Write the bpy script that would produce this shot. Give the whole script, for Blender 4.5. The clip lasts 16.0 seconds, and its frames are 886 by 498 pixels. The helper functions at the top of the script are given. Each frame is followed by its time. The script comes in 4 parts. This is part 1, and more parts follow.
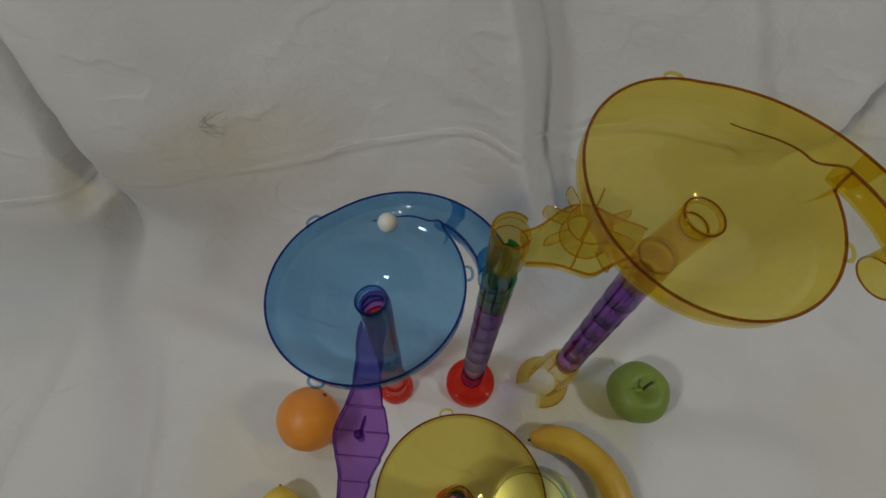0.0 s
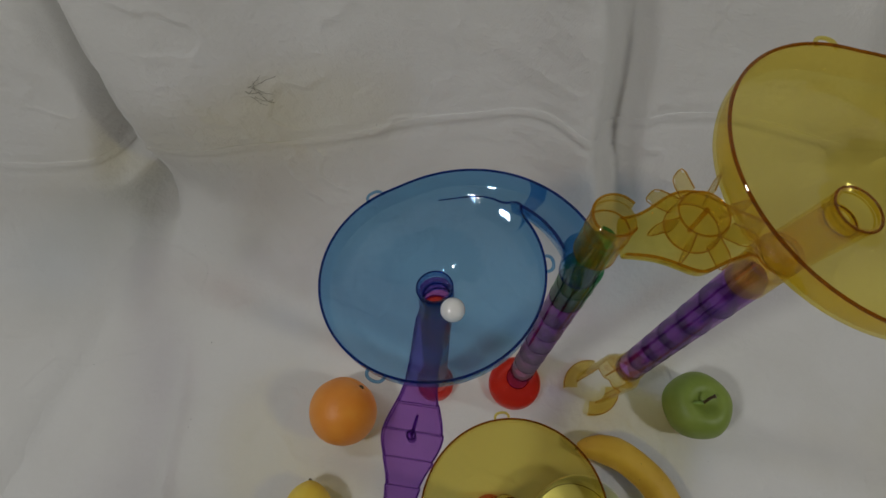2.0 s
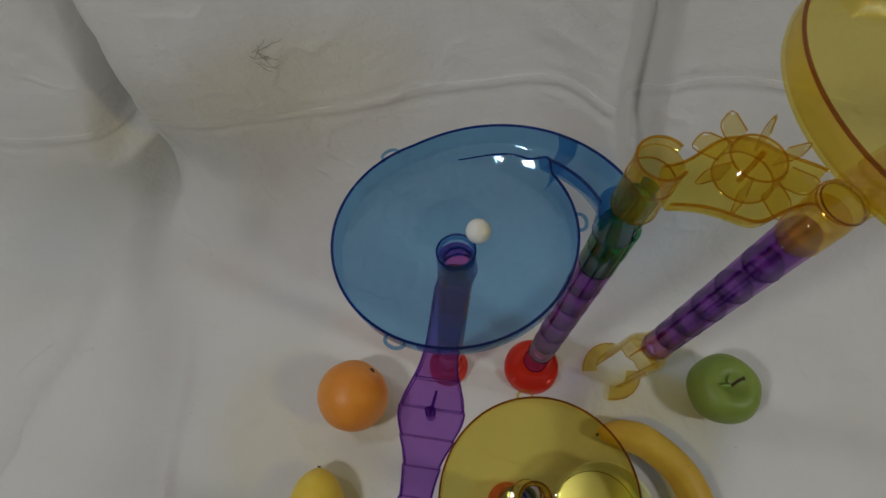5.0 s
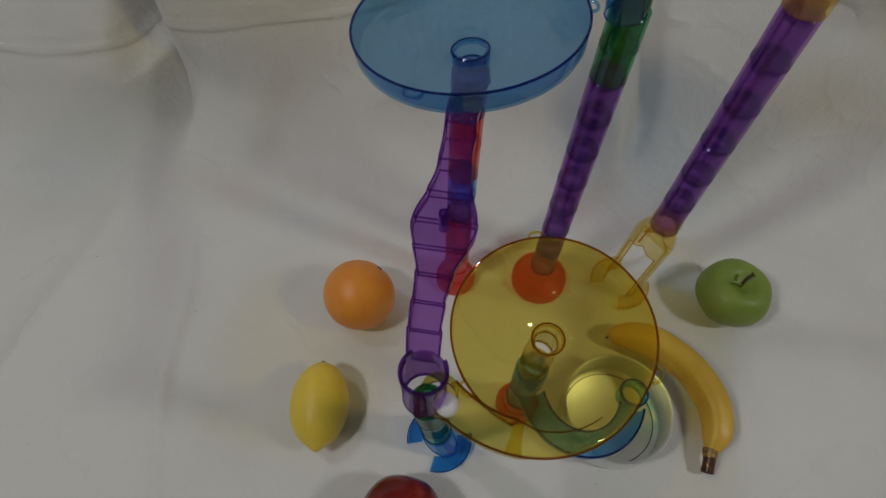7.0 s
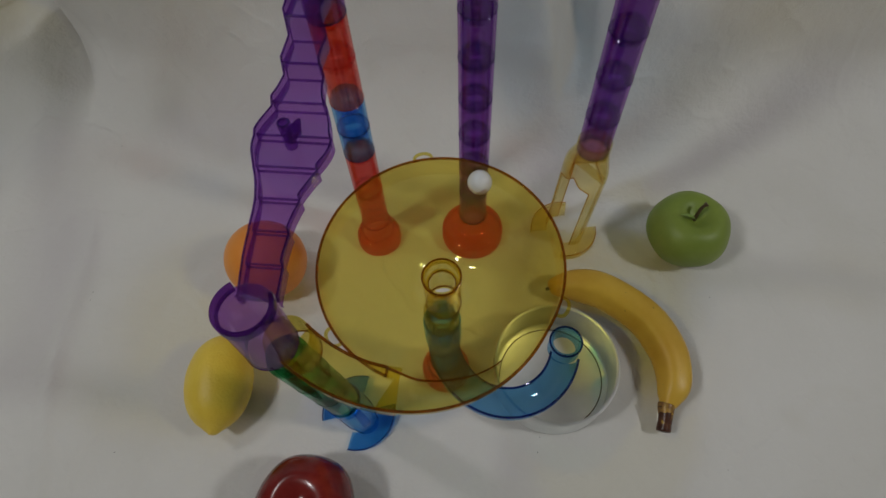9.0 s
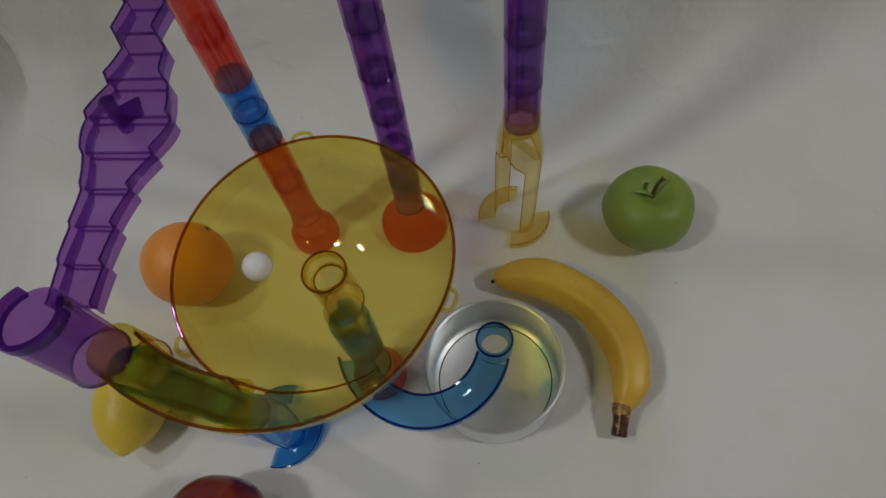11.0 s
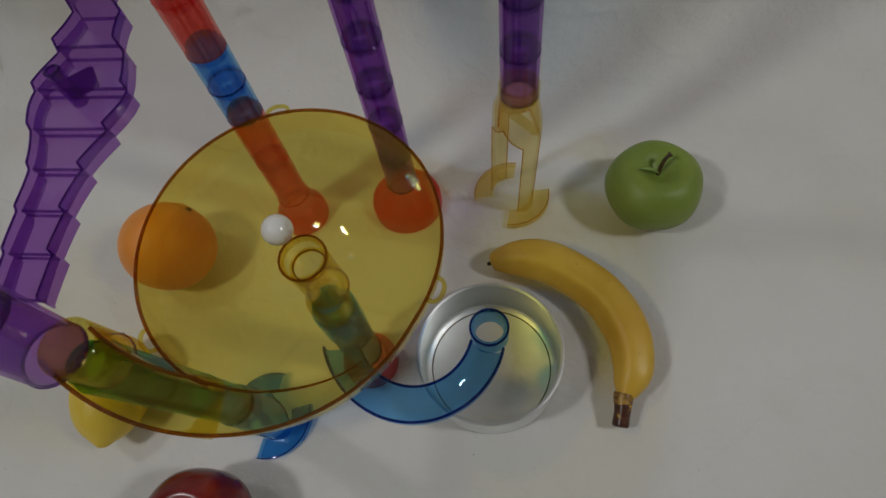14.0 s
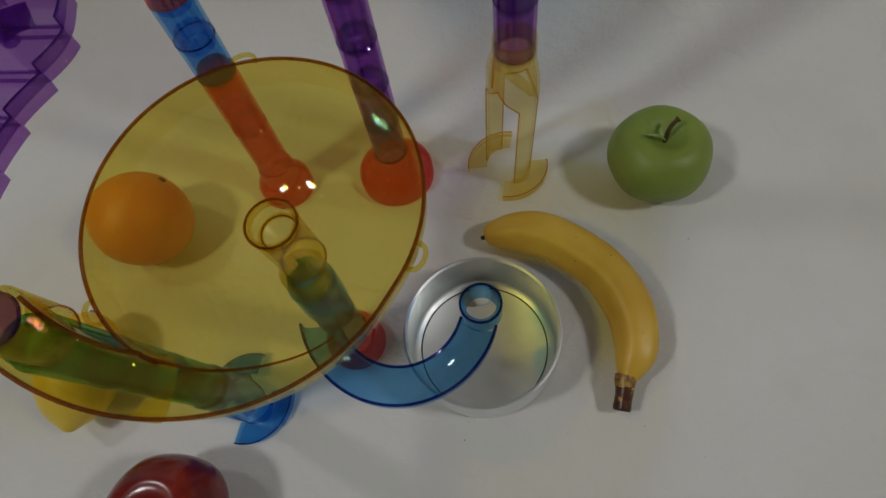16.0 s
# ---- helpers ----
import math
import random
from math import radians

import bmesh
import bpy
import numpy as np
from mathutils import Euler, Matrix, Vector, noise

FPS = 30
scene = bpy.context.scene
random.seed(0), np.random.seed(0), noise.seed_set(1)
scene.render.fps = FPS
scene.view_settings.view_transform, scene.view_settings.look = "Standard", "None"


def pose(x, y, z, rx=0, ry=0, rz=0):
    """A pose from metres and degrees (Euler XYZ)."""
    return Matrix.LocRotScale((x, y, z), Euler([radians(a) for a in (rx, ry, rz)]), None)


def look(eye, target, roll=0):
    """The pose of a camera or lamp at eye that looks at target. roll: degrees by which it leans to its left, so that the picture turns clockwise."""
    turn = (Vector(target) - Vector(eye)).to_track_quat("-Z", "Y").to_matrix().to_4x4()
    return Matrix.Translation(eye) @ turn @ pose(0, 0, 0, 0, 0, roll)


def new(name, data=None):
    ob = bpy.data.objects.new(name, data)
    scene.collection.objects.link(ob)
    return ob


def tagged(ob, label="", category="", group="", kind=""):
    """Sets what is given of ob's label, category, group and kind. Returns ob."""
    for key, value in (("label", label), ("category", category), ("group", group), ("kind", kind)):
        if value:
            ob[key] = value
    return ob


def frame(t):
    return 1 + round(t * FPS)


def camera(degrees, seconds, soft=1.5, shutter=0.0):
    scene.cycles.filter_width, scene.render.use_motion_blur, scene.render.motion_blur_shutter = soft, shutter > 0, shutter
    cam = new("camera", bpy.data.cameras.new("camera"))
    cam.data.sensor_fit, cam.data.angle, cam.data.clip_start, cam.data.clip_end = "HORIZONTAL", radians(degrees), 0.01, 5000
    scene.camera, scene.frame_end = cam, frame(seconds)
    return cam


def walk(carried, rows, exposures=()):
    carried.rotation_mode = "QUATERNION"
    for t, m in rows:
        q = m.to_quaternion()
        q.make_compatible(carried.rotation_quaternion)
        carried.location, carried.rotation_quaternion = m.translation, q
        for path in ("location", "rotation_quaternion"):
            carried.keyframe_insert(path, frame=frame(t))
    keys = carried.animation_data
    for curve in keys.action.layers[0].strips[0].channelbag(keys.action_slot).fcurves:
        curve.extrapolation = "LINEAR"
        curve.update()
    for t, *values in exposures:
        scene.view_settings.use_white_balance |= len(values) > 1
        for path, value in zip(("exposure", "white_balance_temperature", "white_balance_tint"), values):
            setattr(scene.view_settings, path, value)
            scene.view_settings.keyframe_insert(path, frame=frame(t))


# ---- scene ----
cam = camera(75.74, 16.0)
PATH = [
    (0, -0.0091, -0.0585, 0.7239, 25.60, -1.04, 3.12),
    (0.5, -0.0276, -0.0665, 0.7099, 25.92, -1.24, 4.20),
    (1, -0.0452, -0.0687, 0.6983, 26.22, -1.33, 5.48),
    (1.5, -0.0487, -0.0561, 0.6827, 25.86, -1.11, 6.48),
    (2, -0.0469, -0.0494, 0.6797, 25.08, -0.82, 6.78),
    (2.5, -0.0498, -0.0432, 0.6682, 24.61, -0.65, 6.59),
    (3, -0.0515, -0.0412, 0.6611, 24.26, -0.39, 6.39),
    (5.5, -0.0578, -0.0788, 0.6366, 25.79, -0.57, 6.68),
    (6, -0.0573, -0.1065, 0.6267, 27.56, -0.87, 6.60),
    (6.5, -0.0551, -0.1488, 0.6067, 29.16, -0.97, 6.78),
    (7, -0.0498, -0.2046, 0.5705, 30.39, -0.86, 6.87),
    (7.5, -0.0396, -0.2362, 0.5498, 31.10, -0.82, 6.60),
    (8, -0.0171, -0.2320, 0.5332, 31.52, 0.09, 5.92),
    (8.5, 0.0094, -0.2201, 0.5119, 31.37, 1.12, 5.04),
    (9, 0.0362, -0.2031, 0.4897, 30.36, 1.83, 3.87),
    (9.5, 0.0666, -0.1998, 0.4775, 30.69, 3.49, 3.94),
    (10, 0.0917, -0.1934, 0.4631, 30.83, 4.81, 3.39),
    (12.5, 0.1176, -0.1705, 0.4253, 28.48, 5.74, 2.62),
    (13, 0.1191, -0.1671, 0.4222, 27.90, 5.85, 2.72),
    (14, 0.1152, -0.1656, 0.4220, 27.95, 5.70, 2.77),
    (14.5, 0.1129, -0.1652, 0.4192, 28.06, 5.46, 2.82),
    (15, 0.1121, -0.1641, 0.4159, 27.60, 5.64, 3.17),
    (15.5, 0.1090, -0.1638, 0.4107, 27.36, 5.26, 3.35),
    (16, 0.1194, -0.1602, 0.3918, 26.50, 5.72, 2.86),
]
walk(cam, [(t, pose(x, y, z, rx, ry, rz)) for t, x, y, z, rx, ry, rz in PATH])

# ---- world, lamps, exposure ----
world = bpy.data.worlds.new("room_light")
scene.world = world
world.use_nodes = True
world.node_tree.nodes["Background"].inputs["Color"].default_value = (1.0, 0.97, 0.93, 1)
world.node_tree.nodes["Background"].inputs["Strength"].default_value = 0.08
scene.view_settings.exposure = 0.0
scene.cycles.transparent_max_bounces = 40


def lamp(name, at, target, watts, size, colour):
    data = bpy.data.lights.new(name, "AREA")
    data.shape, data.size, data.energy, data.color = "DISK", size, watts, colour
    ob = new(name, data)
    ob.matrix_world = look(at, target)
    return ob


lamp("left_lamp", (-0.70, -0.46, 1.25), (-0.05, 0.05, 0.0), 3.8, 0.16, (1.0, 1.0, 0.985))
lamp("right_lamp", (1.00, -0.22, 1.08), (0.10, 0.05, 0.0), 3.3, 0.16, (1.0, 1.0, 0.985))
# Overhead fill lamp, unseen and added; placed clear of mirror reflections in the bowls.
lamp("ceiling_lamp", (-1.30, 0.30, 2.20), (0.0, 0.0, 0.0), 4.3, 0.15, (1.0, 1.0, 1.0))


# ---- materials ----
def material(name):
    m = bpy.data.materials.new(name)
    m.use_nodes = True
    nt = m.node_tree
    nt.nodes.clear()
    return m, nt.nodes, nt.links, nt.nodes.new("ShaderNodeOutputMaterial")


def ramp(nodes, stops):
    r = nodes.new("ShaderNodeValToRGB")
    el = r.color_ramp.elements
    while len(el) < len(stops):
        el.new(0.5)
    for e, (p, c) in zip(el, stops):
        e.position, e.color = p, (*c, 1)
    return r


def noise_tex(nodes, links, scale, detail=4, rough=0.55, coords="Object"):
    tc = nodes.new("ShaderNodeTexCoord")
    n = nodes.new("ShaderNodeTexNoise")
    n.inputs["Scale"].default_value, n.inputs["Detail"].default_value, n.inputs["Roughness"].default_value = scale, detail, rough
    links.new(tc.outputs[coords], n.inputs["Vector"])
    return n


def solid(name, stops, scale, rough=0.5, bump=0.0, bump_scale=200, metal=0.0, spec=0.5, rough_var=0.0, bump_dist=0.001):
    """An opaque surface: a colour that varies by noise, with fine relief."""
    m, nodes, links, out = material(name)
    b = nodes.new("ShaderNodeBsdfPrincipled")
    n = noise_tex(nodes, links, scale)
    r = ramp(nodes, stops)
    links.new(n.outputs["Fac"], r.inputs["Fac"])
    links.new(r.outputs["Color"], b.inputs["Base Color"])
    b.inputs["Roughness"].default_value, b.inputs["Metallic"].default_value = rough, metal
    b.inputs["Specular IOR Level"].default_value = spec
    if rough_var:
        mr = nodes.new("ShaderNodeMapRange")
        mr.inputs["To Min"].default_value, mr.inputs["To Max"].default_value = rough - rough_var, rough + rough_var
        n2 = noise_tex(nodes, links, scale * 5)
        links.new(n2.outputs["Fac"], mr.inputs["Value"])
        links.new(mr.outputs["Result"], b.inputs["Roughness"])
    if bump:
        n3 = noise_tex(nodes, links, bump_scale, 3)
        bp = nodes.new("ShaderNodeBump")
        bp.inputs["Strength"].default_value, bp.inputs["Distance"].default_value = bump, bump_dist
        links.new(n3.outputs["Fac"], bp.inputs["Height"])
        links.new(bp.outputs["Normal"], b.inputs["Normal"])
    links.new(b.outputs["BSDF"], out.inputs["Surface"])
    return m


def clear(name, through_colour, body, body_share=0.06, gloss=0.03):
    """Tinted see-through plastic: light passes, a little scatters in the body, the surface is glossy."""
    m, nodes, links, out = material(name)
    t = nodes.new("ShaderNodeBsdfTransparent")
    t.inputs["Color"].default_value = (*through_colour, 1)
    d = nodes.new("ShaderNodeBsdfTranslucent")
    d.inputs["Color"].default_value = (*body, 1)
    d2 = nodes.new("ShaderNodeBsdfDiffuse")
    d2.inputs["Color"].default_value = (*body, 1)
    dd = nodes.new("ShaderNodeMixShader")
    links.new(d.outputs[0], dd.inputs[1])
    links.new(d2.outputs[0], dd.inputs[2])
    mix = nodes.new("ShaderNodeMixShader")
    mix.inputs["Fac"].default_value = body_share
    links.new(t.outputs[0], mix.inputs[1])
    links.new(dd.outputs[0], mix.inputs[2])
    g = nodes.new("ShaderNodeBsdfGlossy")
    g.inputs["Roughness"].default_value = gloss
    n = noise_tex(nodes, links, 60, 2)
    bp = nodes.new("ShaderNodeBump")
    bp.inputs["Strength"].default_value, bp.inputs["Distance"].default_value = 0.12, 0.0012
    links.new(n.outputs["Fac"], bp.inputs["Height"])
    links.new(bp.outputs["Normal"], g.inputs["Normal"])
    f = nodes.new("ShaderNodeLayerWeight")
    f.inputs["Blend"].default_value = 0.5
    pw = nodes.new("ShaderNodeMath")
    pw.operation = "POWER"
    pw.inputs[1].default_value = 4.0
    links.new(f.outputs["Facing"], pw.inputs[0])
    sc = nodes.new("ShaderNodeMath")
    sc.operation = "MULTIPLY_ADD"
    sc.inputs[1].default_value, sc.inputs[2].default_value = 0.45, 0.048
    links.new(pw.outputs[0], sc.inputs[0])
    fin = nodes.new("ShaderNodeMixShader")
    links.new(sc.outputs[0], fin.inputs["Fac"])
    links.new(mix.outputs[0], fin.inputs[1])
    links.new(g.outputs[0], fin.inputs[2])
    links.new(fin.outputs[0], out.inputs["Surface"])
    return m


YELLOW = clear("yellow_plastic", (0.96, 0.89, 0.43), (0.85, 0.62, 0.07), 0.05)
# Edge and rim copies carry the dark of plastic seen edge-on in their tint.
YELLOW_EDGE_DARK = clear("yellow_plastic_edge_darkened", (0.90, 0.68, 0.22), (0.70, 0.42, 0.03), 0.10)
YELLOW_RIM_DARK = clear("yellow_plastic_rim_darkened", (0.66, 0.38, 0.06), (0.46, 0.22, 0.015), 0.12)
YELLOW_LEG = clear("yellow_leg_plastic", (0.98, 0.93, 0.68), (0.85, 0.62, 0.08), 0.08)
YELLOW_TUBE = clear("yellow_tube_plastic", (0.97, 0.88, 0.52), (0.85, 0.60, 0.05), 0.08)
# Dish-wall copies: the darkening seen edge-on is put into the tint.
YELLOW_WALL_DARK = clear("yellow_plastic_wall_darkened", (0.955, 0.868, 0.40), (0.82, 0.58, 0.06), 0.055)
BLUE_WALL_DARK = clear("blue_plastic_wall_darkened", (0.485, 0.72, 0.91), (0.05, 0.23, 0.48), 0.055)
BLUE = clear("blue_plastic", (0.52, 0.75, 0.93), (0.06, 0.25, 0.50), 0.05)
BLUE_RIM_DARK = clear("blue_plastic_rim_darkened", (0.10, 0.24, 0.62), (0.02, 0.08, 0.30), 0.10)
BLUE_TUBE = clear("blue_tube_plastic", (0.46, 0.75, 0.97), (0.03, 0.22, 0.55), 0.06)
PURPLE = clear("purple_plastic", (0.71, 0.49, 0.86), (0.28, 0.09, 0.44), 0.15)
PURPLE_EDGE_DARK = clear("purple_plastic_edge_darkened", (0.46, 0.24, 0.66), (0.16, 0.04, 0.28), 0.10)
PURPLE_TUBE = clear("purple_tube_plastic", (0.69, 0.44, 0.81), (0.20, 0.05, 0.34), 0.07)
RED = clear("red_plastic", (0.98, 0.55, 0.50), (0.75, 0.06, 0.03), 0.14)
RED_BASE = clear("red_base_plastic", (0.98, 0.46, 0.38), (0.80, 0.06, 0.03), 0.16)
GREEN = clear("green_plastic", (0.33, 0.70, 0.48), (0.02, 0.26, 0.09), 0.07)


def cloth_material():
    m, nodes, links, out = material("white_cotton_cloth")
    b = nodes.new("ShaderNodeBsdfPrincipled")
    n = noise_tex(nodes, links, 5, 5)
    r = ramp(nodes, [(0.25, (0.67, 0.66, 0.62)), (0.5, (0.72, 0.712, 0.685)), (0.75, (0.75, 0.745, 0.725))])
    links.new(n.outputs["Fac"], r.inputs["Fac"])
    # sparse faint stains and lint
    s = noise_tex(nodes, links, 9, 2)
    sr = ramp(nodes, [(0.66, (0, 0, 0)), (0.80, (1, 1, 1))])
    links.new(s.outputs["Fac"], sr.inputs["Fac"])
    mx = nodes.new("ShaderNodeMix")
    mx.data_type = "RGBA"
    mx.inputs["B"].default_value = (0.60, 0.57, 0.47, 1)
    sm = nodes.new("ShaderNodeMath")
    sm.operation = "MULTIPLY"
    sm.inputs[1].default_value = 0.35
    links.new(sr.outputs["Color"], sm.inputs[0])
    links.new(sm.outputs[0], mx.inputs["Factor"])
    links.new(r.outputs["Color"], mx.inputs["A"])
    links.new(mx.outputs["Result"], b.inputs["Base Color"])
    b.inputs["Roughness"].default_value = 0.92
    b.inputs["Specular IOR Level"].default_value = 0.15
    b.inputs["Sheen Weight"].default_value = 0.1
    tc = nodes.new("ShaderNodeTexCoord")
    hs = []
    for axis in ("X", "Y"):
        w = nodes.new("ShaderNodeTexWave")
        w.bands_direction = axis
        w.inputs["Scale"].default_value, w.inputs["Distortion"].default_value = 420, 1.5
        links.new(tc.outputs["Object"], w.inputs["Vector"])
        hs.append(w)
    add = nodes.new("ShaderNodeMath")
    add.operation = "ADD"
    links.new(hs[0].outputs["Fac"], add.inputs[0])
    links.new(hs[1].outputs["Fac"], add.inputs[1])
    crumple = noise_tex(nodes, links, 16, 6, 0.62)
    bp0 = nodes.new("ShaderNodeBump")
    bp0.inputs["Strength"].default_value, bp0.inputs["Distance"].default_value = 0.9, 0.0060
    links.new(crumple.outputs["Fac"], bp0.inputs["Height"])
    # thin pressed creases along the level lines of a wide noise
    wide = noise_tex(nodes, links, 6, 3, 0.5)
    line = ramp(nodes, [(0.470, (0, 0, 0)), (0.490, (1, 1, 1)), (0.497, (1, 1, 1)), (0.530, (0, 0, 0))])
    links.new(wide.outputs["Fac"], line.inputs["Fac"])
    bpc = nodes.new("ShaderNodeBump")
    bpc.inputs["Strength"].default_value, bpc.inputs["Distance"].default_value = 0.5, 0.0016
    links.new(line.outputs["Color"], bpc.inputs["Height"])
    links.new(bpc.outputs["Normal"], bp0.inputs["Normal"])
    fine = noise_tex(nodes, links, 70, 5, 0.6)
    bp1 = nodes.new("ShaderNodeBump")
    bp1.inputs["Strength"].default_value, bp1.inputs["Distance"].default_value = 0.8, 0.0009
    links.new(fine.outputs["Fac"], bp1.inputs["Height"])
    links.new(bp0.outputs["Normal"], bp1.inputs["Normal"])
    bp = nodes.new("ShaderNodeBump")
    bp.inputs["Strength"].default_value, bp.inputs["Distance"].default_value = 0.25, 0.0003
    links.new(add.outputs[0], bp.inputs["Height"])
    links.new(bp1.outputs["Normal"], bp.inputs["Normal"])
    links.new(bp.outputs["Normal"], b.inputs["Normal"])
    links.new(b.outputs["BSDF"], out.inputs["Surface"])
    return m


CLOTH = cloth_material()
WALL = solid("painted_wall", [(0.3, (0.50, 0.48, 0.44)), (0.7, (0.56, 0.54, 0.50))], 3, 0.8, 0.1, 60)
ORANGE = solid("orange_peel", [(0.3, (0.80, 0.27, 0.035)), (0.7, (0.86, 0.34, 0.05))], 30, 0.42, 0.35, 420, bump_dist=0.0012)
LEMON = solid("lemon_peel", [(0.3, (0.80, 0.56, 0.05)), (0.7, (0.86, 0.65, 0.09))], 30, 0.42, 0.4, 330, bump_dist=0.0014)
APPLE_GREEN = solid("green_apple_skin", [(0.3, (0.19, 0.265, 0.035)), (0.7, (0.26, 0.345, 0.06))], 26, 0.48, 0.08, 160)
APPLE_RED = solid("red_apple_skin", [(0.3, (0.09, 0.006, 0.006)), (0.55, (0.19, 0.014, 0.012)), (0.78, (0.36, 0.05, 0.025))], 34, 0.20, 0.03, 100)
BANANA = solid("banana_skin", [(0.3, (0.60, 0.34, 0.032)), (0.7, (0.74, 0.48, 0.065))], 22, 0.42, 0.08, 120)
BANANA_TIP = solid("banana_tip_skin", [(0.35, (0.035, 0.008, 0.005)), (0.62, (0.10, 0.03, 0.012)), (0.72, (0.62, 0.40, 0.06))], 130, 0.35, 0.1, 200)
BANANA_NECK = solid("banana_neck_skin", [(0.35, (0.16, 0.07, 0.02)), (0.6, (0.42, 0.24, 0.04))], 160, 0.4, 0.1, 200)
STEM = solid("brown_stem", [(0.3, (0.05, 0.03, 0.012)), (0.7, (0.12, 0.08, 0.03))], 200, 0.6, 0.3, 400)
LEAF_SCAR = solid("pale_green_scar", [(0.3, (0.20, 0.32, 0.06)), (0.7, (0.26, 0.40, 0.09))], 120, 0.5)
TIN = solid("brushed_tin", [(0.3, (0.78, 0.80, 0.80)), (0.7, (0.88, 0.90, 0.90))], 40, 0.46, 0.15, 260, metal=1.0, rough_var=0.08, bump_dist=0.0004)
MARBLE = solid("white_marble", [(0.42, (0.84, 0.83, 0.80)), (0.56, (0.80, 0.78, 0.75)), (0.63, (0.60, 0.44, 0.37))], 55, 0.15)
THREAD = solid("grey_thread", [(0.3, (0.10, 0.10, 0.10)), (0.7, (0.16, 0.15, 0.14))], 300, 0.9)
DARK = solid("dark_speck", [(0.3, (0.03, 0.025, 0.02)), (0.7, (0.06, 0.05, 0.04))], 300, 0.8)


# ---- mesh helpers ----
def part(name, bm, mat, parent=None, label="", smooth=True, angle=38):
    bmesh.ops.recalc_face_normals(bm, faces=bm.faces)
    if smooth:
        for f in bm.faces:
            f.smooth = True
        lim = radians(angle)
        for e in bm.edges:
            if len(e.link_faces) == 2 and e.calc_face_angle(0) > lim:
                e.smooth = False
    me = bpy.data.meshes.new(name)
    bm.to_mesh(me)
    bm.free()
    me.materials.append(mat)
    ob = new(name, me)
    if parent is not None:
        ob.parent = parent
    return tagged(ob, label=label)


def lathe(profile, seg=48, closed=True, at=(0, 0), bm=None, arc=(0, 360)):
    """A profile of (radius, height) turned round the upright axis at the given place."""
    bm = bm or bmesh.new()
    full = arc[1] - arc[0] >= 360
    cols = seg if full else seg + 1
    ring = []
    for i in range(cols):
        a = radians(arc[0] + (arc[1] - arc[0]) * i / seg)
        ring.append([bm.verts.new((at[0] + r * math.cos(a), at[1] + r * math.sin(a), z)) for r, z in profile])
    n = len(profile)
    for i in range(seg):
        a, b = ring[i], ring[(i + 1) % cols]
        for j in range(n if closed else n - 1):
            k = (j + 1) % n
            if profile[j][0] < 1e-6 and profile[k][0] < 1e-6:
                continue
            bm.faces.new((a[j], b[j], b[k], a[k]))
    if not full and closed:
        bm.faces.new(ring[0])
        bm.faces.new(ring[-1])
    bmesh.ops.remove_doubles(bm, verts=bm.verts, dist=1e-6)
    return bm


def pipe(r_out, r_in, z0, z1, at=(0, 0), seg=32, bm=None, arc=(0, 360)):
    c = 0.0005
    return lathe([(r_in, z0), (r_out - c, z0), (r_out, z0 + c), (r_out, z1 - c), (r_out - c, z1), (r_in, z1)], seg, True, at, bm, arc)


def sweep(points, section, closed=True, bm=None, caps=True, scale=None):
    """A section of (side, up) carried level along a path of points; scale widens the section from point to point."""
    bm = bm or bmesh.new()
    pts = [Vector(p) for p in points]
    rings = []
    for i, p in enumerate(pts):
        d = pts[min(i + 1, len(pts) - 1)] - pts[max(i - 1, 0)]
        d.normalize()
        side = d.cross(Vector((0, 0, 1)))
        side = side.normalized() if side.length > 1e-4 else Vector((1, 0, 0))
        up = side.cross(d).normalized()
        k = scale[i] if scale else 1.0
        rings.append([bm.verts.new(p + side * (s * k) + up * u) for s, u in section])
    n = len(section)
    for a, b in zip(rings, rings[1:]):
        for j in range(n if closed else n - 1):
            k = (j + 1) % n
            bm.faces.new((a[j], b[j], b[k], a[k]))
    if caps and closed:
        bm.faces.new(rings[0])
        bm.faces.new(rings[-1])
    return bm


def rod(points, radius, seg=10, bm=None, taper=None):
    """A round rod along a path."""
    bm = bm or bmesh.new()
    pts = [Vector(p) for p in points]
    rings, ref = [], Vector((0.31, 0.2, 0.93)).normalized()
    for i, p in enumerate(pts):
        d = (pts[min(i + 1, len(pts) - 1)] - pts[max(i - 1, 0)]).normalized()
        a = d.cross(ref).normalized()
        b = d.cross(a)
        r = radius * (taper[i] if taper else 1)
        rings.append([bm.verts.new(p + (a * math.cos(t) + b * math.sin(t)) * r) for t in (2 * math.pi * k / seg for k in range(seg))])
    for a, b in zip(rings, rings[1:]):
        for j in range(seg):
            k = (j + 1) % seg
            bm.faces.new((a[j], b[j], b[k], a[k]))
    bm.faces.new(rings[0])
    bm.faces.new(rings[-1])
    return bm


def box(bm, cx, cy, cz, sx, sy, sz, turn=0.0, tilt=0.0):
    m = pose(cx, cy, cz, tilt, 0, turn) @ Matrix.Diagonal((sx, sy, sz, 1))
    bmesh.ops.create_cube(bm, size=1, matrix=m)
    return bm


def catmull(pts, steps):
    pts = [Vector(p) for p in pts]
    out = []
    for i in range(len(pts) - 1):
        a, b, c, d = pts[max(i - 1, 0)], pts[i], pts[i + 1], pts[min(i + 2, len(pts) - 1)]
        for k in range(steps):
            t = k / steps
            out.append(0.5 * ((2 * b) + (c - a) * t + (2 * a - 5 * b + 4 * c - d) * t * t + (3 * b - a - 3 * c + d) * t ** 3))
    out.append(pts[-1])
    return out


# ---- the cloth and the room round it ----
def bell(v, mid, width):
    return math.exp(-((v - mid) / width) ** 2)


